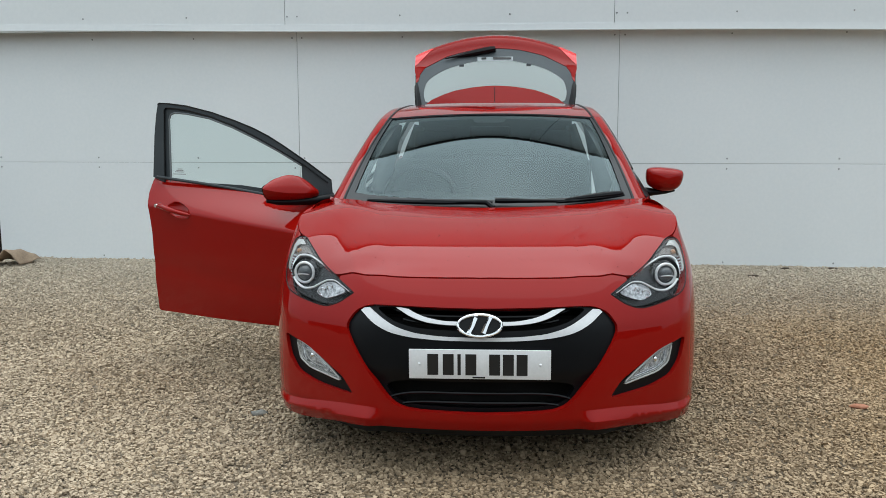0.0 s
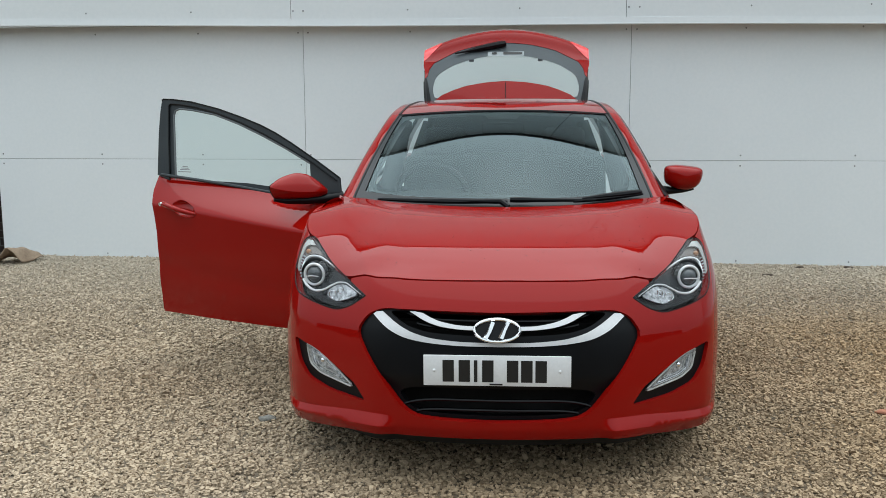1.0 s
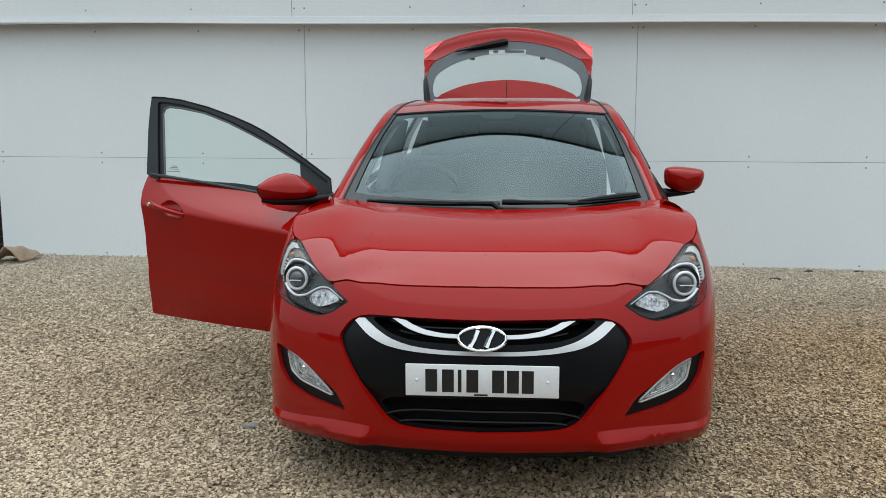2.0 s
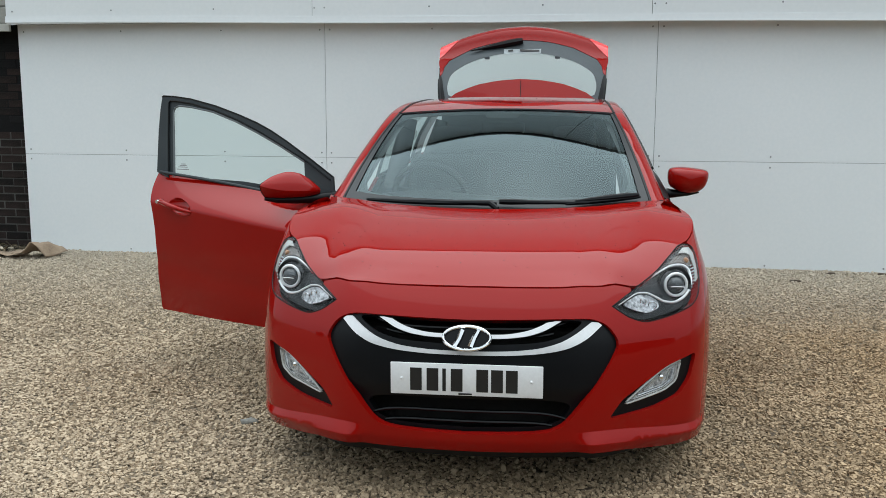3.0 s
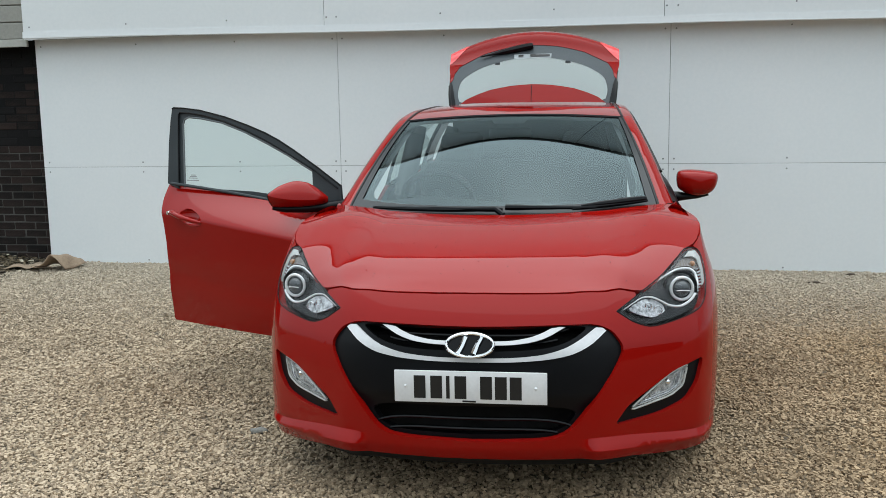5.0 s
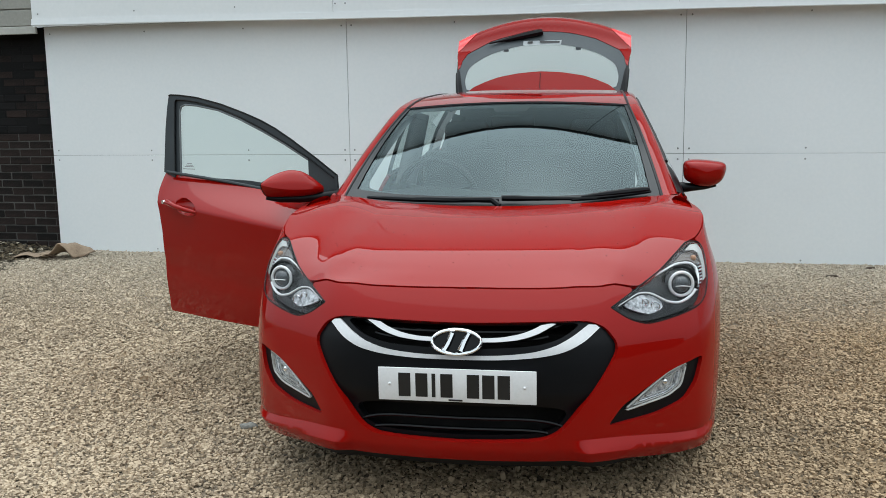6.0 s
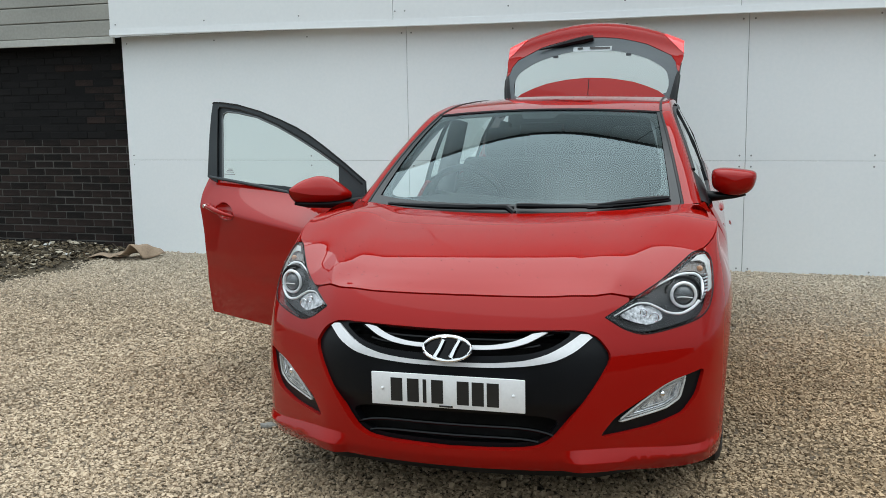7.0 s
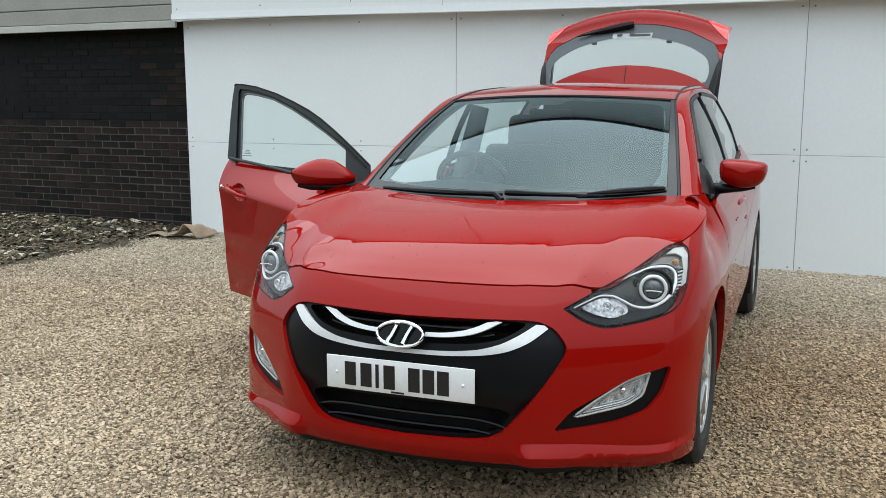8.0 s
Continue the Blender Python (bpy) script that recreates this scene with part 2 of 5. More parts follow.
def damp(m):
    """Browner, damper chippings over one half of the yard, in broad ragged patches."""
    n, l = m.node_tree.nodes, m.node_tree.links
    b = n["Principled BSDF"]
    tc, sep, nz = n.new("ShaderNodeTexCoord"), n.new("ShaderNodeSeparateXYZ"), n.new("ShaderNodeTexNoise")
    nz.inputs["Scale"].default_value, nz.inputs["Detail"].default_value = 0.55, 3
    mix, add, rng = n.new("ShaderNodeMix"), n.new("ShaderNodeMath"), n.new("ShaderNodeMapRange")
    mix.data_type, mix.blend_type = "RGBA", "MULTIPLY"
    add.operation = "MULTIPLY_ADD"
    add.inputs[1].default_value = 7.0
    rng.inputs["From Min"].default_value, rng.inputs["From Max"].default_value = 1.5, 5.5
    src = b.inputs["Base Color"].links[0].from_socket
    l.new(tc.outputs["Object"], sep.inputs[0])
    l.new(tc.outputs["Object"], nz.inputs["Vector"])
    l.new(nz.outputs["Fac"], add.inputs[0])
    l.new(sep.outputs["X"], add.inputs[2])
    l.new(add.outputs[0], rng.inputs["Value"])
    # dusty and pale again along the foot of the wall
    dust, dry = n.new("ShaderNodeMapRange"), n.new("ShaderNodeMath")
    dust.inputs["From Min"].default_value, dust.inputs["From Max"].default_value = 6.2, 8.0
    dust.inputs["To Min"].default_value, dust.inputs["To Max"].default_value = 1.0, 0.0
    dry.operation = "MULTIPLY"
    l.new(sep.outputs["Y"], dust.inputs["Value"])
    l.new(rng.outputs[0], dry.inputs[0])
    l.new(dust.outputs[0], dry.inputs[1])
    l.new(dry.outputs[0], mix.inputs[0])
    l.new(src, mix.inputs[6])
    mix.inputs[7].default_value = (0.78, 0.68, 0.54, 1)
    pale, powder = n.new("ShaderNodeMapRange"), n.new("ShaderNodeMix")
    powder.data_type = "RGBA"
    pale.inputs["From Min"].default_value, pale.inputs["From Max"].default_value = 5.6, 8.3
    pale.inputs["To Max"].default_value = 0.45
    powder.inputs[7].default_value = (0.58, 0.53, 0.44, 1)
    l.new(sep.outputs["Y"], pale.inputs["Value"])
    l.new(pale.outputs[0], powder.inputs[0])
    l.new(mix.outputs[2], powder.inputs[6])
    l.new(powder.outputs[2], b.inputs["Base Color"])


damp(STONE)
damp(GRIT)
GUTTER = mottled("dark_gutter", (0.012, 0.013, 0.014), (0.025, 0.026, 0.027), rough=0.5)


# ---- mesh helpers ----
def mesh_object(name, verts, faces, mat, parent=None, label="", smooth=True, normals=None):
    me = bpy.data.meshes.new(name)
    me.from_pydata([tuple(map(float, v)) for v in verts], [], [tuple(map(int, f)) for f in faces])
    me.materials.append(mat)
    me.polygons.foreach_set("use_smooth", [smooth] * len(me.polygons))
    me.update()
    if normals is not None:
        me.normals_split_custom_set_from_vertices([tuple(map(float, v)) for v in normals])
    ob = new(name, me)
    if parent is not None:
        ob.parent = parent
    if label:
        ob["label"] = label
    return ob


def part(name, bm, mat, parent, label="", smooth=True, sharp=40):
    """Links a bmesh as one mesh object under a thing or a part."""
    me = bpy.data.meshes.new(name)
    if smooth:
        for e in bm.edges:
            e.smooth = len(e.link_faces) < 2 or e.calc_face_angle(0) < radians(sharp)
        for f in bm.faces:
            f.smooth = True
    bm.to_mesh(me)
    bm.free()
    me.materials.append(mat)
    ob = new(name, me)
    if parent is not None:
        ob.parent = parent
    if label:
        ob["label"] = label
    return ob


def box_bm(x0, x1, y0, y1, z0, z1, bevel=0.0, seg=2, bm=None):
    bm = bm or bmesh.new()
    m = Matrix.LocRotScale(((x0 + x1) / 2, (y0 + y1) / 2, (z0 + z1) / 2), None, (x1 - x0, y1 - y0, z1 - z0))
    geo = bmesh.ops.create_cube(bm, size=1, matrix=m)
    if bevel:
        edges = list({e for v in geo["verts"] for e in v.link_edges})
        bmesh.ops.bevel(bm, geom=edges, offset=bevel, segments=seg, affect="EDGES", profile=0.5)
    return bm


def tube_bm(points, radius, sides=8, bm=None, flat=1.0):
    """A tube along points; radius may be a list."""
    bm = bm or bmesh.new()
    pts = [Vector(p) for p in points]
    rad = radius if isinstance(radius, (list, tuple)) else [radius] * len(pts)
    rings = []
    for i, p in enumerate(pts):
        d = (pts[min(i + 1, len(pts) - 1)] - pts[max(i - 1, 0)]).normalized()
        a = d.cross(Vector((0, 0, 1)))
        a = a.normalized() if a.length > 1e-4 else Vector((1, 0, 0))
        b = a.cross(d).normalized()
        rings.append([bm.verts.new(p + rad[i] * (math.cos(k * 2 * math.pi / sides) * a + flat * math.sin(k * 2 * math.pi / sides) * b)) for k in range(sides)])
    for r, s in zip(rings, rings[1:]):
        for k in range(sides):
            bm.faces.new((r[k], r[(k + 1) % sides], s[(k + 1) % sides], s[k]))
    bm.faces.new(rings[0][::-1])
    bm.faces.new(rings[-1])
    bmesh.ops.recalc_face_normals(bm, faces=bm.faces)
    return bm


def spline(xs, ys):
    """A smooth curve through the points that does not overshoot."""
    xs, ys = np.array(xs, float), np.array(ys, float)
    h, d = np.diff(xs), np.diff(ys) / np.diff(xs)
    m = np.zeros(len(xs))
    m[0], m[-1] = d[0], d[-1]
    for i in range(1, len(xs) - 1):
        if d[i - 1] * d[i] > 0:
            w1, w2 = 2 * h[i] + h[i - 1], h[i] + 2 * h[i - 1]
            m[i] = (w1 + w2) / (w1 / d[i - 1] + w2 / d[i])

    def f(v):
        if v <= xs[0]:
            return float(ys[0] + m[0] * (v - xs[0]))
        if v >= xs[-1]:
            return float(ys[-1] + m[-1] * (v - xs[-1]))
        i = int(np.searchsorted(xs, v)) - 1
        t = (v - xs[i]) / h[i]
        return float((2 * t**3 - 3 * t**2 + 1) * ys[i] + (t**3 - 2 * t**2 + t) * h[i] * m[i] + (-2 * t**3 + 3 * t**2) * ys[i + 1] + (t**3 - t**2) * h[i] * m[i + 1])
    return f


def path3(pts):
    """A smooth curve in space over 0 to 1 through the points."""
    p = np.array(pts, float)
    k = np.concatenate(([0], np.cumsum(np.linalg.norm(np.diff(p, axis=0), axis=1))))
    k /= k[-1]
    fs = [spline(k, p[:, i]) for i in range(p.shape[1])]
    return lambda t: np.array([f(t) for f in fs])


def ease(a, b, v):
    t = min(1.0, max(0.0, (v - a) / (b - a)))
    return t * t * (3 - 2 * t)


def rounded(loop, times=2, keep=0.22):
    """Cuts the corners of a closed outline."""
    p = [np.array(q, float) for q in loop]
    for _ in range(times):
        p = [c for a, b in zip(p, p[1:] + p[:1]) for c in (a + keep * (b - a), b - keep * (b - a))]
    return [tuple(q) for q in p]


def inside(x, y, loop):
    c = False
    for (x0, y0), (x1, y1) in zip(loop, loop[1:] + loop[:1]):
        if (y0 > y) != (y1 > y) and x < (x1 - x0) * (y - y0) / (y1 - y0) + x0:
            c = not c
    return c


def panel(name, fn, outline, step, mat, parent, label="", holes=(), depth=0.014, lift=0.0, crown=0.0, lines=()):
    """A sheet on the surface fn(u, v), cut to an outline with holes, with its edges turned in by depth."""
    from mathutils.geometry import delaunay_2d_cdt
    verts, edges = [], []
    loops = []
    for loop in (outline, *holes):
        fine = []
        for a, b in zip(loop, loop[1:] + loop[:1]):
            n = max(1, int(math.dist(a, b) / step))
            fine += [(a[0] + (b[0] - a[0]) * i / n, a[1] + (b[1] - a[1]) * i / n) for i in range(n)]
        base = len(verts)
        verts += [Vector(p) for p in fine]
        edges += [(base + i, base + (i + 1) % len(fine)) for i in range(len(fine))]
        loops.append(fine)
    bound = np.array([tuple(v) for v in verts])
    for line in lines:
        fine = []
        for a, b in zip(line, line[1:]):
            n = max(1, int(math.dist(a, b) / step))
            fine += [(a[0] + (b[0] - a[0]) * i / n, a[1] + (b[1] - a[1]) * i / n) for i in range(n)]
        base = len(verts)
        verts += [Vector(p) for p in fine + [line[-1]]]
        edges += [(base + i, base + i + 1) for i in range(len(fine))]
    ends = np.array([tuple(v) for v in verts])
    us, vs = [p[0] for p in loops[0]], [p[1] for p in loops[0]]
    grid = []
    for i, u in enumerate(np.arange(min(us) + step * 0.37, max(us), step)):
        for v in np.arange(min(vs) + step * (0.2 + 0.5 * (i % 2)), max(vs), step):
            if inside(u, v, loops[0]) and not any(inside(u, v, q) for q in loops[1:]):
                if np.min(np.hypot(ends[:, 0] - u, ends[:, 1] - v)) > 0.55 * step:
                    grid.append(Vector((u, v)))
    out = delaunay_2d_cdt(verts + grid, edges, [], 0, 1e-7)
    pts, tris = out[0], out[2]
    keep = []
    for f in tris:
        cu, cv = sum(pts[i][0] for i in f) / 3, sum(pts[i][1] for i in f) / 3
        if inside(cu, cv, loops[0]) and not any(inside(cu, cv, q) for q in loops[1:]):
            keep.append(f)
    e = 1e-3
    co, no = [], []
    for p in pts:
        u, v = p
        q = np.array(fn(u, v))
        n = np.cross(np.array(fn(u + e, v)) - np.array(fn(u - e, v)), np.array(fn(u, v + e)) - np.array(fn(u, v - e)))
        n /= np.linalg.norm(n) + 1e-12
        near = np.min(np.hypot(bound[:, 0] - u, bound[:, 1] - v)) if crown else 0
        co.append(q + n * (lift + crown * min(1, near / (6 * step))))
        no.append(n)
    # turned-in edges
    count = {}
    for f in keep:
        for a, b in zip(f, f[1:] + f[:1]):
            count[(a, b)] = 1
    rim = [(a, b) for a, b in count if (b, a) not in count]
    faces = [tuple(f) for f in keep]
    if depth:
        twin, near = {}, {}
        for a, b in rim:
            for k in (a, b):
                if k not in twin:
                    near[k] = len(co)
                    co.append(co[k] - no[k] * 0.0015)
                    no.append(no[k])
                    twin[k] = len(co)
                    co.append(co[k] - no[k] * depth)
                    no.append(no[k])
        for a, b in rim:
            faces.append((b, a, near[a], near[b]))
            faces.append((near[b], near[a], twin[a], twin[b]))
    me = bpy.data.meshes.new(name)
    me.from_pydata([tuple(map(float, v)) for v in co], [], faces)
    me.materials.append(mat)
    n_keep = len(keep)
    me.polygons.foreach_set("use_smooth", [i < n_keep for i in range(len(faces))])
    me.update()
    cn = [no[lp.vertex_index] for lp in me.loops]
    for pl in me.polygons:
        if pl.index >= n_keep:
            for li in pl.loop_indices:
                cn[li] = tuple(pl.normal)
    me.normals_split_custom_set([tuple(map(float, v)) for v in cn])
    ob = new(name, me)
    if parent is not None:
        ob.parent = parent
    if label:
        ob["label"] = label
    return ob


def loft(name, fn, nu, nv, mat, parent, label="", u0=0.0, u1=1.0, v0=0.0, v1=1.0, flip=False):
    """A regular grid on fn(u, v)."""
    verts = [fn(u0 + (u1 - u0) * i / nu, v0 + (v1 - v0) * j / nv) for i in range(nu + 1) for j in range(nv + 1)]
    faces = []
    for i in range(nu):
        for j in range(nv):
            a = i * (nv + 1) + j
            f = (a, a + nv + 1, a + nv + 2, a + 1)
            faces.append(f[::-1] if flip else f)
    return mesh_object(name, verts, faces, mat, parent, label)


# ---- ground ----
def ground_height(x, y):
    return 0.012 * noise.noise((x * 0.7, y * 0.7, 0.3)) + 0.006 * noise.noise((x * 2.3, y * 2.3, 4.1))


def build_ground():
    xs = sorted(set([-900, -300, -100, -40, -20] + [round(-12 + 0.25 * i, 3) for i in range(97)] + [20, 40, 100, 300, 900]))
    ys = sorted(set([-900, -300, -100, -40, -15] + [round(-6 + 0.25 * i, 3) for i in range(81)] + [25, 60, 200, 900]))
    verts = [(x, y, ground_height(x, y) if abs(x) < 12 and -6 < y < 14 else 0.0) for x in xs for y in ys]
    n = len(ys)
    faces = [(i * n + j, (i + 1) * n + j, (i + 1) * n + j + 1, i * n + j + 1) for i in range(len(xs) - 1) for j in range(n - 1)]
    g = mesh_object("ground", verts, faces, GRIT)
    tagged(g, "pale limestone gravel yard with a compacted sandy bed", "ground", kind="structure")


def chips(name, count, area, size, mat, label, category, seed, keep=None, squash=(0.48, 0.85), height=ground_height):
    """Many loose stones in one mesh."""
    rng = np.random.default_rng(seed)
    bm = bmesh.new()
    bmesh.ops.create_cube(bm, size=1.5)
    bmesh.ops.triangulate(bm, faces=bm.faces)
    base = np.array([v.co[:] for v in bm.verts])
    tri = np.array([[v.index for v in f.verts] for f in bm.faces])
    bm.free()
    nv = len(base)
    x = rng.uniform(area[0], area[1], count)
    y = rng.uniform(area[2], area[3], count)
    if keep is not None:
        ok = keep(x, y, rng)
        x, y = x[ok], y[ok]
    n = len(x)
    r = rng.lognormal(math.log(size), 0.22, n) * (0.82 + 0.045 * y)
    shape = base[None] + rng.uniform(-0.34, 0.34, (n, nv, 3))
    shape = shape * np.stack([r * rng.uniform(0.85, 1.25, n), r * rng.uniform(0.75, 1.1, n), r * rng.uniform(*squash, n)], 1)[:, None, :]
    a, b = rng.uniform(0, 6.283, n), rng.normal(0, 0.42, n)
    ca, sa, cb, sb = np.cos(a), np.sin(a), np.cos(b), np.sin(b)
    tx = shape[..., 0] * cb[:, None] + shape[..., 2] * sb[:, None]
    tz = -shape[..., 0] * sb[:, None] + shape[..., 2] * cb[:, None]
    px = tx * ca[:, None] - shape[..., 1] * sa[:, None] + x[:, None]
    py = tx * sa[:, None] + shape[..., 1] * ca[:, None] + y[:, None]
    gz = np.array([height(p, q) for p, q in zip(x, y)])
    pz = tz + (gz + r * rng.uniform(0.0, 1.0, n))[:, None]
    co = np.stack([px, py, pz], -1).reshape(-1, 3)
    fa = (tri[None] + nv * np.arange(n)[:, None, None]).reshape(-1, 3)
    me = bpy.data.meshes.new(name)
    me.vertices.add(len(co))
    me.vertices.foreach_set("co", co.ravel())
    me.loops.add(fa.size)
    me.loops.foreach_set("vertex_index", fa.ravel().astype(np.int32))
    me.polygons.add(len(fa))
    me.polygons.foreach_set("loop_start", np.arange(0, fa.size, 3, dtype=np.int32))
    me.polygons.foreach_set("use_smooth", np.zeros(len(fa), dtype=bool))
    me.update(calc_edges=True)
    me.materials.append(mat)
    return tagged(new(name, me), label, category, kind="stuff")


def in_view(x, y, rng):
    """The stretch of yard that the walk looks over, thinner towards the wall."""
    left, right = -0.72 * y - 0.95 - rng.exponential(0.35, len(x)), 0.42 * y + 1.0 + rng.exponential(0.35, len(x))
    dense = np.clip(1.30 - 0.10 * y, 0.55, 1.0) * np.clip((y - 1.5) / 1.3, 0.0, 1.0)
    edge = -4.95 + 0.12 * np.sin(y * 3.1) + 0.05 * np.sin(y * 9.0)
    return (x > left) & (x < right) & (x > edge - 0.25 * rng.random(len(x))) & (rng.random(len(x)) < dense)


build_ground()
chips("gravel", 515000, (-5.3, 4.6, 1.5, 8.46), 0.0067, STONE, "loose pale limestone chippings covering the yard", "gravel", 3, in_view)


# ---- building ----
WALL_Y, PITCH, EDGE = 8.49, 2.89, -4.94
CLAD_Y, LIP_Z, TOP_Z = 8.33, 2.080, 5.4


def build_wall():
    core = part("wall_white", box_bm(-4.98, 24.0, WALL_Y + 0.012, WALL_Y + 0.30, -0.2, TOP_Z), GAP, None, smooth=False)
    tagged(core, "white board-clad wall of a low industrial building", "wall", kind="structure")
    for i in range(9):
        x0, x1 = EDGE + PITCH * i, EDGE + PITCH * (i + 1)
        if i == 0:
            x0 -= 0.06
        for z0, z1 in ((-0.1, 0.915), (0.915, 2.2)):
            part("panel", box_bm(x0 + 0.002, x1 - 0.002, WALL_Y, WALL_Y + 0.011, z0 + 0.0015, z1 - 0.0015, 0.0015, 1), WHITE, core, smooth=False)
    bm = bmesh.new()

    def screw(x, y, z):
        m = Matrix.Translation((x, y - 0.002, z)) @ Euler((radians(90), 0, 0)).to_matrix().to_4x4()
        bmesh.ops.create_cone(bm, cap_ends=True, segments=8, radius1=0.008, radius2=0.005, depth=0.005, matrix=m)
    for i in range(26):
        x = EDGE + PITCH / 3 * i
        for dx in ((-0.045, 0.045) if i % 3 == 0 and i else (0.0,)):
            for z in (0.03, 0.87, 0.96, 2.045):
                screw(x + dx, WALL_Y, z + 0.004 * math.sin(7 * x))
            screw(x + dx, CLAD_Y, 2.215)
    tagged(part("screw", bm, STEEL, core, "small steel screw heads"), kind="stuff")
    clad = part("wall_cladding", box_bm(EDGE - 0.065, 24.0, CLAD_Y + 0.011, WALL_Y + 0.012, LIP_Z + 0.03, TOP_Z - 0.05), GAP, None, smooth=False)
    tagged(clad, "white upper cladding jutting over the lower boards", "wall", kind="structure")
    for i in range(9):
        x0, x1 = EDGE - 0.065 + PITCH * i, EDGE - 0.065 + PITCH * (i + 1)
        for z0, z1 in ((LIP_Z + 0.02, 3.2), (3.2, TOP_Z - 0.05)):
            gap = 0.002 if z0 < 3 else 0.009
            part("panel", box_bm(x0 + gap, x1 - gap, CLAD_Y, CLAD_Y + 0.011, z0 + 0.001, z1 - 0.001, 0.001, 1), CLAD, clad, smooth=False)
    lip = bmesh.new()
    prof = ((CLAD_Y + 0.03, LIP_Z + 0.062), (CLAD_Y - 0.004, LIP_Z + 0.060), (CLAD_Y - 0.005, LIP_Z + 0.03), (CLAD_Y - 0.008, LIP_Z + 0.006), (CLAD_Y - 0.006, LIP_Z), (WALL_Y + 0.012, LIP_Z + 0.02))
    n = 120
    rows = []
    for i in range(n + 1):
        x = EDGE - 0.07 + (24.0 - EDGE) * i / n
        sag = 0.006 * math.sin(x * 1.1) - 0.007 * (x + 1)
        rows.append([lip.verts.new((x, y, z + sag)) for y, z in prof])
    for a, b in zip(rows, rows[1:]):
        for k in range(len(prof) - 1):
            lip.faces.new((a[k], a[k + 1], b[k + 1], b[k]))
    lip.faces.new(rows[0][::-1])
    bmesh.ops.recalc_face_normals(lip, faces=lip.faces)
    part("drip_edge", lip, CLAD, clad, "folded white drip flashing", sharp=20)
    gut = part("gutter", box_bm(-14.0, 24.0, CLAD_Y - 0.10, CLAD_Y - 0.002, TOP_Z - 0.06, TOP_Z + 0.03, 0.02), GUTTER, None)
    tagged(gut, "dark box gutter along the roof edge", "gutter", kind="structure")


def build_far_wall():
    """A plain dark unseen wall, added to close the yard opposite and darken low reflections."""
    ob = part("wall_opposite", box_bm(-160.0, 160.0, -10.4, -10.0, -0.2, 4.2), BRICK, None, smooth=False)
    tagged(ob, "plain dark unseen wall added opposite to darken reflections", "wall", kind="structure")


def build_brick():
    y = 8.60
    wall = part("wall_brick", box_bm(-14.0, -4.99, y + 0.001, y + 0.25, -0.2, 2.12), MORTAR, None, smooth=False)
    tagged(wall, "dark weathered brick wall with sooty upper courses", "wall", kind="structure")
    unit = box_bm(-0.1075, 0.1075, 0, 0.03, -0.0325, 0.0325, 0.004, 1)
    me = bpy.data.meshes.new("brick")
    unit.to_mesh(me)
    unit.free()
    me.materials.append(BRICK)
    rng = random.Random(8)
    far, tarred = bmesh.new(), bmesh.new()
    near = 0
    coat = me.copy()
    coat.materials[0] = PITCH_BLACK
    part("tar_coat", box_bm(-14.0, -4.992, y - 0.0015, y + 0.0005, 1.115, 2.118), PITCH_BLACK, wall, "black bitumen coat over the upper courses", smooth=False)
    for row in range(28):
        z = 0.035 + row * 0.075
        for col in range(40):
            x = -5.10 - 0.225 * col - (0.1125 if row % 2 else 0)
            jx, jy = rng.uniform(-0.003, 0.003), rng.uniform(-0.004, 0.003)
            if col < (11 if row < 15 else 10) and near < 300:
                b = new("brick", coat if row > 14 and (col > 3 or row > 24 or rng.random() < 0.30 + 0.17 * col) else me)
                b.parent = wall
                b.matrix_world = pose(x + jx, y - 0.004 + jy, z, 0, rng.uniform(-0.5, 0.5), 0)
                near += 1
            else:
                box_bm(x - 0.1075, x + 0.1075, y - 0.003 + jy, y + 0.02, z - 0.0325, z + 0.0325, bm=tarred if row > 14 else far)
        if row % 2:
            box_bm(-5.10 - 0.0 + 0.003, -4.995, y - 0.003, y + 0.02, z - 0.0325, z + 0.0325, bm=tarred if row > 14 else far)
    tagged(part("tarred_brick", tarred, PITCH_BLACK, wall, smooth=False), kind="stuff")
    tagged(part("brick", far, BRICK, wall, smooth=False), kind="stuff")
    fas = part("eaves_fascia", box_bm(-14.0, EDGE - 0.075, 8.42, 8.62, 2.125, 3.6, 0.004, 1), FASCIA, None, smooth=False)
    tagged(fas, "weathered beige eaves fascia above the brickwork", "fascia", kind="structure")
    part("lower_board", box_bm(-14.0, EDGE - 0.075, 8.39, 8.417, 2.045, 2.115, 0.004, 1), BOARD, fas, smooth=False)
    for k in range(9):
        part("board", box_bm(-14.0, EDGE - 0.075, 8.40, 8.418, 2.120 + 0.155 * k, 2.120 + 0.155 * k + 0.146, 0.006, 2), FASCIA, fas, smooth=False)


def soil_edge(y):
    return -4.92 + 0.10 * math.sin(y * 2.7) + 0.05 * math.sin(y * 7.1) - 0.05 * ease(7.5, 8.6, y)


def soil_height(x, y):
    h = ease(0.0, 0.6, soil_edge(y) - x)
    return ground_height(x, y) + 0.008 + h * (0.03 + 0.05 * noise.noise((x * 2.1, y * 2.1, 7)) + 0.03 * noise.noise((x * 6, y * 6, 2)))


